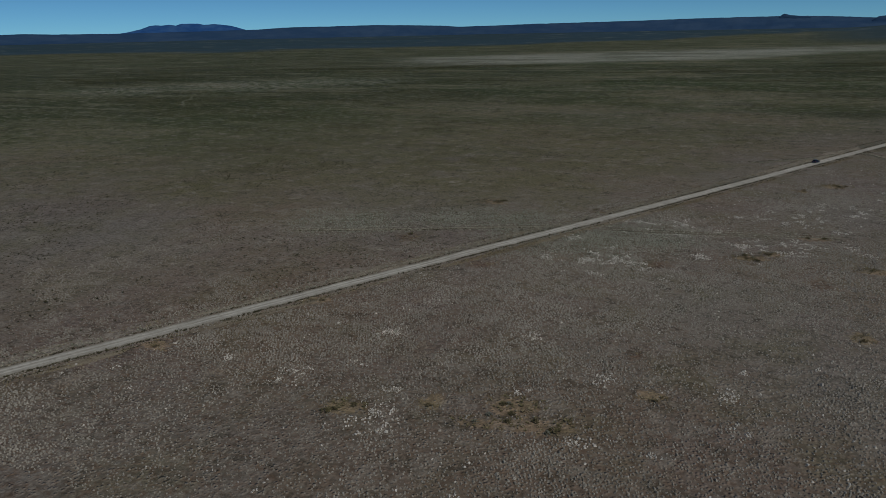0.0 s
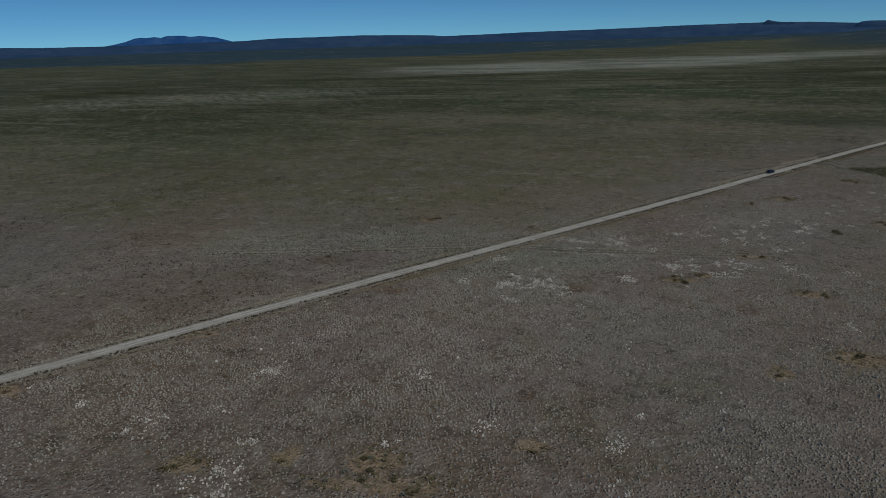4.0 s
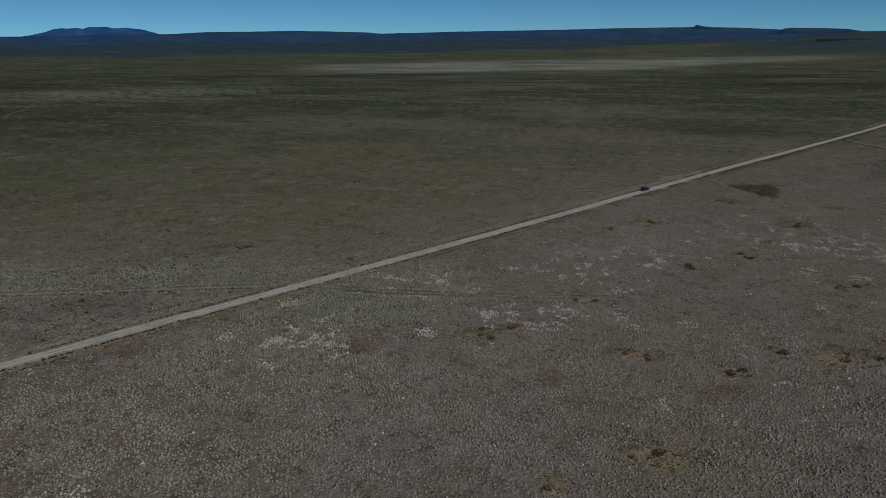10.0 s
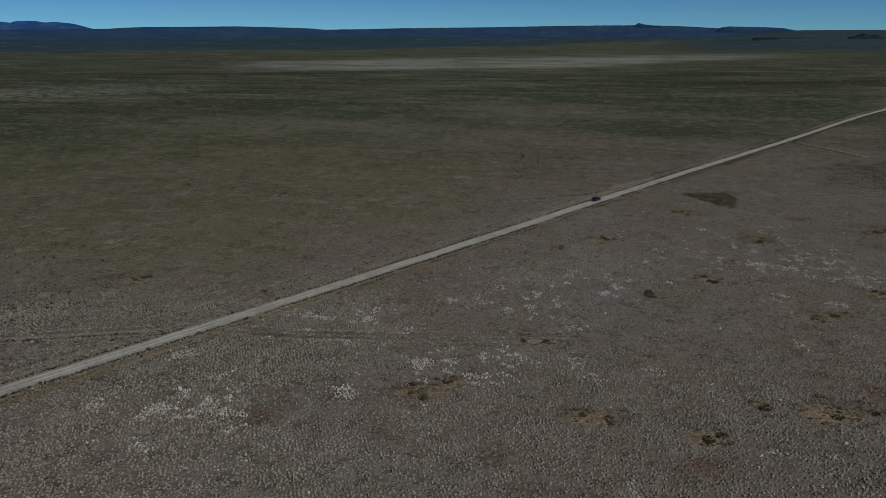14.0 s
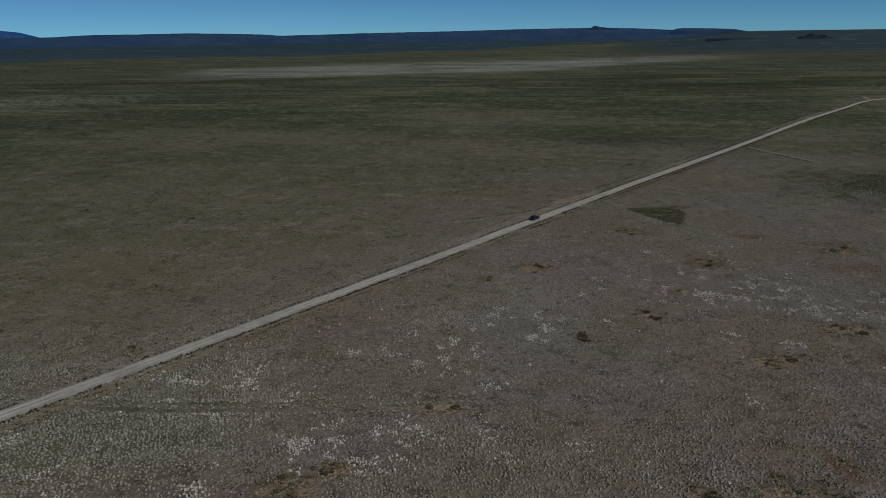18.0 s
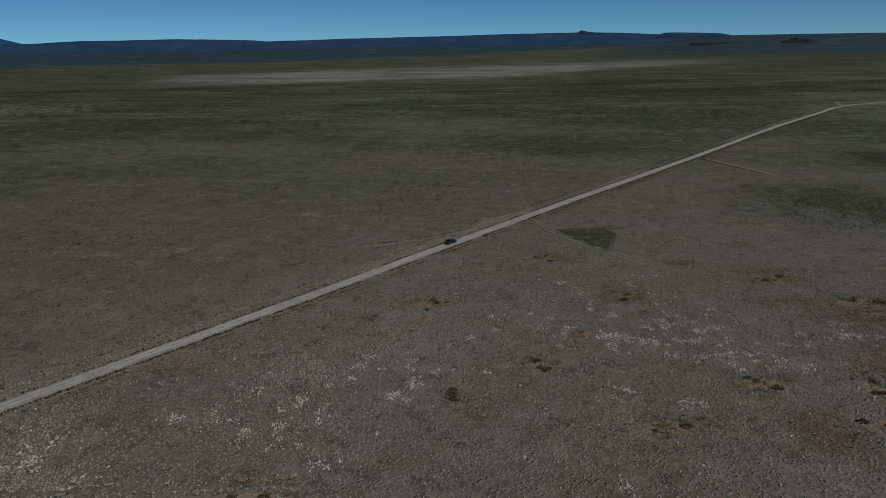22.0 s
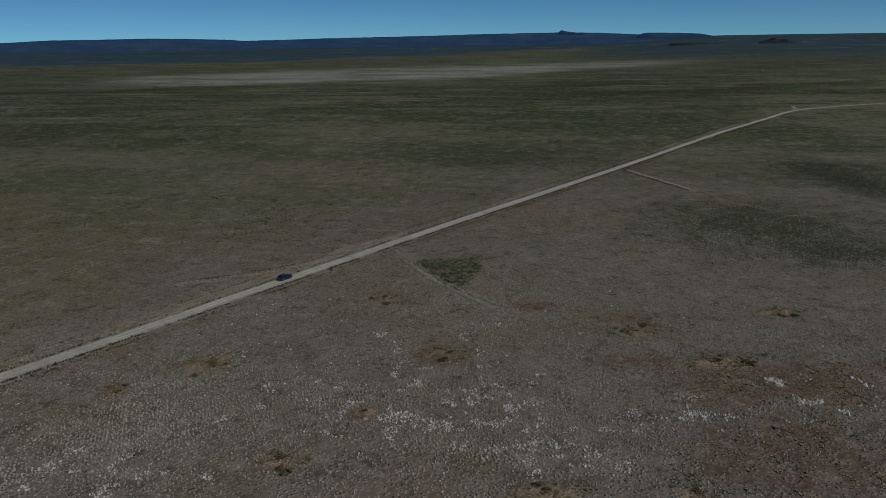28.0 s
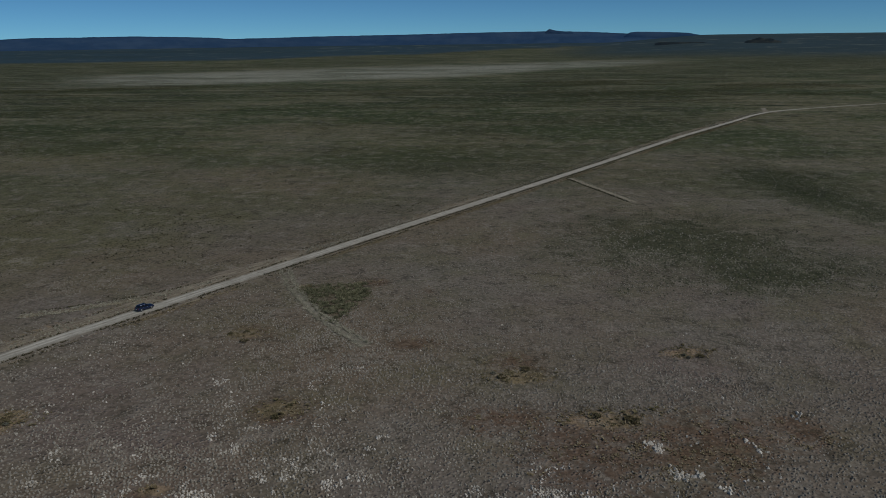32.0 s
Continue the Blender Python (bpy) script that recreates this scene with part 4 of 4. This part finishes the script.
def build_far_scrub():
    """Bushes of the middle distance, drawn out in thin belts across the plain."""
    rng = np.random.default_rng(33)
    n = 420000
    x, y = rng.uniform(-950, 420, n), rng.uniform(380, 1250, n)
    az, r = bearing(x, y)
    turn = radians(13)
    u, v = x * math.cos(turn) + y * math.sin(turn), -x * math.sin(turn) + y * math.cos(turn)
    belt = fbm(u * 0.14, v, 0.03, 35, 4)
    patch = fbm(x, y, 0.008, 36, 3)
    green = patch_mask(x, y, FAR_GREEN, 0.9, 1.4)
    chance = 0.55 * smooth(belt + 0.35 * (patch - 0.5) + 0.05 * green, 0.585, 0.635) + 0.03 + 0.18 * green
    keep = (az > -22) & (az < 58) & (r > 330) & (np.abs(road_side(x, y)) > 7) & (patch_mask(x, y, FAR_PALE, 0.8) < 0.4)
    keep &= (rng.uniform(0, 1, n) < chance * smooth(r, 330, 520) * (1 - 0.8 * smooth(r, 1050, 1200)))
    x, y, r = x[keep], y[keep], r[keep]
    size = np.exp(rng.normal(-0.75, 0.3, len(x))) * (0.8 + 0.6 * smooth(r, 400, 1000))
    scatter("belt_scrub", x, y, size, size * 0.8, BELT, "dark olive bushes in thin belts across the distant plain", blades=5, seed=34)


def spaced(step, x0, x1, y0, y1, seed, stray=0.3):
    """Places about one step apart, each shifted by chance."""
    rng = np.random.default_rng(seed)
    x, y = np.meshgrid(np.arange(x0, x1, step), np.arange(y0, y1, step * 0.87))
    x = x + (np.arange(len(y)) % 2)[:, None] * step / 2
    return (x + rng.uniform(-stray, stray, x.shape) * step).ravel(), (y + rng.uniform(-stray, stray, x.shape) * step).ravel()


def clumps(rng, patches, per_metre, count, spread, reach):
    """Places of plants that stand in clumps inside patches."""
    turn = radians(15)
    xs, ys = [], []
    for px, py, rx, ry in patches:
        for _ in range(max(1, int(math.pi * rx * ry * per_metre))):
            a, d = rng.uniform(0, 6.3), math.sqrt(rng.uniform(0, 1)) * reach
            u, v = d * math.cos(a) * rx, d * math.sin(a) * ry
            n = int(rng.integers(*count))
            lean, long = rng.uniform(0, 3.1), rng.uniform(0.6, 1.9)
            p, q = rng.normal(0, spread * long, n), rng.normal(0, spread * 0.5, n)
            xs.append(px + u * math.cos(turn) - v * math.sin(turn) + p * math.cos(lean) - q * math.sin(lean))
            ys.append(py + u * math.sin(turn) + v * math.cos(turn) + p * math.sin(lean) + q * math.cos(lean))
    return np.concatenate(xs), np.concatenate(ys)


def build_thicket():
    rng = np.random.default_rng(31)
    x, y = rng.uniform(43, 70, 13000), rng.uniform(322, 353, 13000)
    keep = inside(x + rng.normal(0, 0.8, 13000), y + rng.normal(0, 0.8, 13000), TRIANGLE) & (fbm(x, y, 0.6, 17, 2) > 0.38)
    x, y = x[keep], y[keep]
    size = np.exp(rng.normal(-1.15, 0.3, len(x)))
    scatter("brush_thicket", x, y, size, size * 1.1, THICKET, "dense dark green triangular thicket of brush beside the spur track", seed=7)


def build_rows():
    """Scrub that grows in rows along the road's ditch, its windrow and the ruts of the spur tracks."""
    rng = np.random.default_rng(41)
    y = rng.uniform(-20, 760, 26000)
    slope = 0.53
    lane = rng.uniform(0, 1, len(y))
    north = rng.choice([-2.1, -2.9, -3.9, -5.2, -6.6], len(y), p=[0.36, 0.2, 0.16, 0.14, 0.14]) + rng.normal(0, 0.22, len(y)) + 0.9 * (fbm(y, y * 0, 0.02, 53) - 0.5)
    off = np.where(lane < 0.33, rng.normal(2.75, 0.2, len(y)), np.where(lane < 0.46, rng.normal(4.6, 0.25, len(y)), north))
    x0 = spline(ROAD_Y, ROAD_X, y)
    x, y = x0 + off / math.hypot(1, slope), y - off * slope / math.hypot(1, slope)
    keep = fbm(x, y, 0.12, 51, 3) + 0.25 * (fbm(x, y, 0.9, 52, 2) - 0.5) > np.where(off > 0, 0.28, np.where(off > -4.6, 0.36, 0.44))
    x, y, off = x[keep], y[keep], off[keep]
    south = (off > 0) | (np.abs(off + 6.6) < 0.5) | (np.abs(off + 2.1) < 0.35)
    size = np.exp(rng.normal(-1.3, 0.3, len(x))) * np.where(south, 0.8, 1.0)
    lx, ly = [], []
    for line, gaps in ((SPUR_FAR, (1.6, 1.9)), (CROSS_TRAIL[:4], (1.1, 1.3)), (SIDE_TRAIL, (-2.0,))):
        for (ax, ay), (bx, by) in zip(line, line[1:]):
            d = math.hypot(bx - ax, by - ay)
            n = int(d / (0.8 if line[0][0] < -100 else 0.25))
            for g in gaps:
                t, o = rng.uniform(0, 1, n), g + rng.normal(0, 0.22, n)
                lx.append(ax + (bx - ax) * t + (by - ay) / d * o)
                ly.append(ay + (by - ay) * t - (bx - ax) / d * o)
    lx, ly = np.concatenate(lx), np.concatenate(ly)
    ok = np.abs(road_side(lx, ly)) > 3.0
    x, y, south = np.r_[x, lx[ok]], np.r_[y, ly[ok]], np.r_[south, np.ones(ok.sum(), bool)]
    size = np.r_[size, np.exp(rng.normal(-1.35, 0.25, ok.sum()))]
    scatter("ditch_scrub", x[south], y[south], size[south], size[south] * 1.1, DITCH, "dark scrub in a row along the road ditch", seed=8)
    scatter("windrow_scrub", x[~south], y[~south], size[~south], size[~south] * 1.2, TRACK, "grey scrub on the graded windrow of the road", seed=9)
    xs, ys = [], []
    for line, gaps, step in ((SPUR, (-1.1, -0.9, 0.8, 1.1), 0.2), (SPUR_FAR, (-1.5, 1.4), 0.25), (SIDE_TRAIL, (-1.0, 0.2, 1.2), 0.15), (CROSS_TRAIL, (-2.2, -0.2, 0.3, 2.3), 0.35), (SPUR_LAST, (-1.4, 1.4), 1.2)):
        for (ax, ay), (bx, by) in zip(line, line[1:]):
            n = max(2, int(math.hypot(bx - ax, by - ay) / step))
            nx, ny = (by - ay) / math.hypot(bx - ax, by - ay), -(bx - ax) / math.hypot(bx - ax, by - ay)
            for g in gaps:
                t = rng.uniform(0, 1, n)
                o = g + rng.normal(0, 0.3, n)
                xs.append(ax + (bx - ax) * t + nx * o)
                ys.append(ay + (by - ay) * t + ny * o)
    x, y = np.concatenate(xs), np.concatenate(ys)
    keep = np.abs(road_side(x, y)) > 3.0
    x, y = x[keep], y[keep]
    ridge = from_line(x, y, SPUR) < 2.4
    size = np.exp(rng.normal(-1.3, 0.3, len(x))) * np.where(ridge, 1.15, 1.0)
    scatter("track_scrub", x, y, size, size * 0.9, TRACK, "grey-green scrub between the ruts of faint side tracks", seed=10)


build_scrub()
build_far_scrub()
build_thicket()
build_rows()


# ---- things ----
def part(name, bm, material, parent, label=""):
    me = bpy.data.meshes.new(name)
    bm.to_mesh(me)
    bm.free()
    me.materials.append(material)
    ob = new(name, me)
    ob.parent = parent
    if label:
        ob["label"] = label
    return ob


def loft(rings, caps=True, smooth_shade=True):
    """A skin over rings of points, each ring with the same count."""
    bm = bmesh.new()
    rows = [[bm.verts.new(p) for p in ring] for ring in rings]
    k = len(rows[0])
    for a, b in zip(rows, rows[1:]):
        for i in range(k):
            bm.faces.new((a[i], a[(i + 1) % k], b[(i + 1) % k], b[i]))
    if caps:
        bm.faces.new(list(reversed(rows[0])))
        bm.faces.new(rows[-1])
    bmesh.ops.recalc_face_normals(bm, faces=bm.faces)
    for f in bm.faces:
        f.smooth = smooth_shade and len(f.verts) == 4
    return bm


def block(x0, x1, y0, y1, z0, z1, bevel=0.02):
    bm = bmesh.new()
    bmesh.ops.create_cube(bm, size=1.0)
    for v in bm.verts:
        v.co = Vector((x0 + (v.co.x + 0.5) * (x1 - x0), y0 + (v.co.y + 0.5) * (y1 - y0), z0 + (v.co.z + 0.5) * (z1 - z0)))
    bmesh.ops.bevel(bm, geom=bm.edges[:], offset=bevel, segments=2, affect="EDGES")
    return bm


def slab(corners, thick):
    """A plate with the given four or more corners, thickened along its normal."""
    bm = bmesh.new()
    n = (Vector(corners[1]) - Vector(corners[0])).cross(Vector(corners[2]) - Vector(corners[0])).normalized() * thick
    low = [bm.verts.new(Vector(c) - n) for c in corners]
    high = [bm.verts.new(Vector(c) + n) for c in corners]
    bm.faces.new(high)
    bm.faces.new(list(reversed(low)))
    for i in range(len(low)):
        j = (i + 1) % len(low)
        bm.faces.new((low[i], low[j], high[j], high[i]))
    bmesh.ops.recalc_face_normals(bm, faces=bm.faces)
    return bm


def wheel_disc(radius, width, inner, segments=28):
    """A ring turned about the x axis."""
    rings = []
    for r, w in ((inner, -0.5), (radius * 0.93, -0.5), (radius, -0.36), (radius, 0.36), (radius * 0.93, 0.5), (inner, 0.5)):
        rings.append([(w * width, r * math.cos(2 * math.pi * i / segments), r * math.sin(2 * math.pi * i / segments)) for i in range(segments)])
    bm = loft(rings, caps=False)
    return bm


BLUE_PAINT = paint_material("blue_car_paint", (0.009, 0.022, 0.07), 0.22, 0.3)
DARK_GLASS = Nodes("tinted_glass", 0.06, 0.0, 0.6).colour((0.012, 0.014, 0.017)).mat
TYRE_RUBBER = paint_material("tyre_rubber", (0.02, 0.02, 0.02), 0.85, 0.0, 0.2)
ALLOY = paint_material("alloy", (0.45, 0.45, 0.46), 0.35, 0.9)
TRIM_BLACK = paint_material("black_trim", (0.025, 0.025, 0.027), 0.6, 0.0, 0.3)
LAMP_CLEAR = Nodes("lamp_glass", 0.1, 0.0, 0.6).colour((0.6, 0.62, 0.62)).mat
LAMP_RED = Nodes("red_lamp", 0.15, 0.0, 0.6).colour((0.30, 0.012, 0.012)).mat
PLATE = Nodes("plate", 0.5).colour((0.6, 0.6, 0.58)).mat


def car_ring(y, half, low, belt, crown, n=6):
    """A cross-section of the lower body: sill, side, shoulder and deck."""
    right = [(half * 0.90, y, low), (half, y, low + 0.12), (half * 1.01, y, (low + belt) / 2), (half * 0.975, y, belt - 0.06), (half * 0.90, y, belt), (half * 0.45, y, crown)]
    return right + [(-x, yy, z) for x, yy, z in reversed(right)]


def build_car(place):
    car = new("car")
    w = 0.89
    rows = [(-2.20, 0.80, 0.42, 0.80, 0.82), (-2.12, 0.86, 0.32, 0.92, 0.95), (-1.85, w, 0.26, 0.99, 1.01), (-1.2, w, 0.24, 1.0, 1.02), (0.0, w, 0.22, 0.97, 1.0),
            (0.85, w, 0.23, 0.95, 0.99), (1.35, w, 0.25, 0.91, 0.97), (1.85, 0.86, 0.27, 0.82, 0.89), (2.10, 0.78, 0.30, 0.70, 0.76), (2.20, 0.66, 0.38, 0.60, 0.62)]
    part("body", loft([car_ring(*r) for r in rows]), BLUE_PAINT, car, "dark blue painted body with road dust")

    def cabin_ring(z, back, front, half):
        r = 0.12
        pts = [(half, back + r), (half - r, back), (-half + r, back), (-half, back + r), (-half, front - r), (-half + r, front), (half - r, front), (half, front - r)]
        return [(x, y, z) for x, y in pts]

    part("glasshouse", loft([cabin_ring(0.96, -2.02, 1.02, 0.83), cabin_ring(1.18, -1.86, 0.62, 0.77), cabin_ring(1.42, -1.62, 0.22, 0.69)]), DARK_GLASS, car, "dark tinted windows all round")
    part("roof", loft([cabin_ring(1.42, -1.72, 0.24, 0.70), cabin_ring(1.46, -1.74, 0.22, 0.70), cabin_ring(1.50, -1.6, 0.08, 0.60)]), BLUE_PAINT, car, "blue roof panel")
    for s in (-1, 1):
        for name, (y0, z0), (y1, z1) in (("front_pillar", (1.0, 0.98), (0.22, 1.43)), ("centre_pillar", (-0.35, 0.99), (-0.42, 1.43)), ("rear_pillar", (-1.45, 1.0), (-1.30, 1.43))):
            part(name, slab([(s * 0.85, y0 - 0.06, z0), (s * 0.85, y0 + 0.06, z0), (s * 0.705, y1 + 0.05, z1), (s * 0.705, y1 - 0.05, z1)], 0.015), BLUE_PAINT, car)
        part("roof_rail", block(s * 0.60 - 0.02, s * 0.60 + 0.02, -1.45, 0.0, 1.50, 1.55, 0.012), ALLOY, car, "thin silver roof rail")
        part("headlight", block(s * 0.62 - 0.16, s * 0.62 + 0.16, 1.98, 2.14, 0.60, 0.74, 0.03), LAMP_CLEAR, car, "clear headlight")
        part("tail_light", block(s * 0.72 - 0.10, s * 0.72 + 0.10, -2.20, -2.08, 0.72, 0.98, 0.03), LAMP_RED, car, "red tail light")
        part("door_mirror", block(s * 0.98 - 0.09, s * 0.98 + 0.09, 0.72, 0.84, 0.98, 1.12, 0.03), BLUE_PAINT, car)
        part("sill", block(s * 0.86 - 0.04, s * 0.86 + 0.04, -0.95, 0.95, 0.20, 0.30, 0.02), TRIM_BLACK, car, "black plastic sill")
        for y in (0.28, -0.72):
            part("door_handle", block(s * 0.905 - 0.02, s * 0.905 + 0.02, y - 0.1, y + 0.1, 0.84, 0.87, 0.008), ALLOY, car)
        for y in (1.36, -1.30):
            wheel = new("wheel")
            wheel.parent = car
            wheel.location = (s * 0.80, y, 0.33)
            part("tyre", wheel_disc(0.33, 0.22, 0.21), TYRE_RUBBER, wheel, "dusty black tyre")
            rim = wheel_disc(0.21, 0.20, 0.05, 20)
            for i in range(5):
                a = 2 * math.pi * i / 5
                bmesh.ops.create_cube(rim, size=1.0, matrix=Matrix.Rotation(a, 4, "X") @ Matrix.Translation((s * 0.08, 0, 0.12)) @ Matrix.Diagonal((0.03, 0.05, 0.2, 1)))
            part("rim", rim, ALLOY, wheel, "silver five-spoke rim")
            arch = loft([[(s * 0.905 + dx, y + r * math.cos(a), 0.33 + r * math.sin(a)) for dx, r in ((-0.05, 0.36), (0.012, 0.36), (0.012, 0.42), (-0.05, 0.42))] for a in np.linspace(-0.15, math.pi + 0.15, 14)])
            part("wheel_arch", arch, TRIM_BLACK, car, "black wheel arch trim")
    part("front_bumper", block(-0.74, 0.74, 2.06, 2.23, 0.30, 0.50, 0.05), TRIM_BLACK, car)
    part("rear_bumper", block(-0.80, 0.80, -2.26, -2.06, 0.34, 0.60, 0.05), TRIM_BLACK, car)
    part("grille", block(-0.42, 0.42, 2.10, 2.22, 0.54, 0.66, 0.02), TRIM_BLACK, car)
    part("plate_bar", block(-0.24, 0.24, -2.275, -2.25, 0.62, 0.72, 0.005), PLATE, car)
    part("wiper", block(-0.3, 0.1, -2.02, -1.99, 1.02, 1.04, 0.005), TRIM_BLACK, car)
    car.matrix_world = place @ Matrix.Scale(0.87, 4)
    return tagged(car, "small dark blue hatchback driving on the gravel road", "car")


CAR_Y = 327.5
car_x = float(spline(ROAD_Y, ROAD_X, np.array([CAR_Y]))[0])
build_car(pose(car_x, CAR_Y, float(lie(np.array([car_x]), np.array([CAR_Y]))[0]) + 0.14, 0, 0, -math.degrees(math.atan(0.53))))


def shrub_mesh(seed, spread, tall):
    """Many rough leaf clumps round a low crown, with gaps and an uneven outline."""
    rng = np.random.default_rng(seed)
    shapes, faces = tuft_shapes(8, 8, rng)
    bm = bmesh.new()
    for i in range(34):
        a, d = rng.uniform(0, 6.3), math.sqrt(rng.uniform(0, 1)) * spread
        base = tall * (0.15 + 0.7 * (1 - (d / spread) ** 2)) * rng.uniform(0.5, 1.0)
        size = rng.uniform(0.22, 0.42) * spread
        shape = shapes[rng.integers(0, 8)]
        vs = [bm.verts.new((d * math.cos(a) + p[0] * size, d * math.sin(a) + p[1] * size, base + (p[2] - 0.2) * size)) for p in shape]
        for f in faces:
            bm.faces.new([vs[j] for j in f])
    return bm


def stem_mesh(seed, spread, tall):
    rng = np.random.default_rng(seed)
    bm = bmesh.new()
    for i in range(7):
        a, lean = rng.uniform(0, 6.3), rng.uniform(0.2, 0.6) * spread
        foot = Vector((0.06 * math.cos(a), 0.06 * math.sin(a), -0.05))
        tip = Vector((lean * math.cos(a), lean * math.sin(a), tall * rng.uniform(0.5, 0.8)))
        rows = []
        for c, r in ((foot, 0.03), (tip, 0.008)):
            rows.append([bm.verts.new(c + Vector((r * math.cos(k * 2.09), r * math.sin(k * 2.09), 0))) for k in range(3)])
        for k in range(3):
            bm.faces.new((rows[0][k], rows[0][(k + 1) % 3], rows[1][(k + 1) % 3], rows[1][k]))
    return bm


SHRUB_KINDS = [(0.6, 0.5, DARK, "low dark olive shrub on bare soil"), (0.8, 0.65, DARK, "broad dark olive shrub in a small thicket"), (0.5, 0.5, GREEN, "small grey-green shrub among dry scrub"), (0.7, 0.45, STRAW, "dry straw-coloured shrub on reddish soil")]


def build_shrubs():
    rng = np.random.default_rng(61)
    models = []
    for i, (spread, tall, mat, label) in enumerate(SHRUB_KINDS):
        shrub = tagged(new("shrub"), label, "shrub", "shrubs on the plain")
        part("foliage", shrub_mesh(70 + i, spread, tall), mat, shrub)
        part("stems", stem_mesh(80 + i, spread, tall), WOOD, shrub, "thin woody stems")
        models.append(shrub)
    used = set()
    singles = [(-80, 220.5, 1), (-90.5, 173.5, 1), (-48, 219, 1), (12, 270.5, 3), (34.2, 240.5, 1), (22, 282.5, 0), (25.5, 281, 3), (-79, 221.5, 0)]
    spots = [(x, y, k) for x, y, k in singles]
    for px, py, rx, ry in BARE:
        for _ in range(3):
            spots.append((px + rng.normal(0, 0.5) * rx, py + rng.normal(0, 0.5) * ry, int(rng.integers(0, 3))))
    for px, py, rx, ry in YELLOW:
        spots.append((px + rng.normal(0, 0.4) * rx, py + rng.normal(0, 0.4) * ry, 3))
    for x, y, k in spots:
        if abs(float(road_side(np.array([x]), np.array([y]))[0])) < 4.2:
            continue
        z = float(lie(np.array([x]), np.array([y]))[0])
        m = pose(x, y, z, 0, 0, rng.uniform(0, 360))
        if k not in used:
            used.add(k)
            models[k].matrix_world = m
        else:
            copy_thing(models[k], m)


build_shrubs()
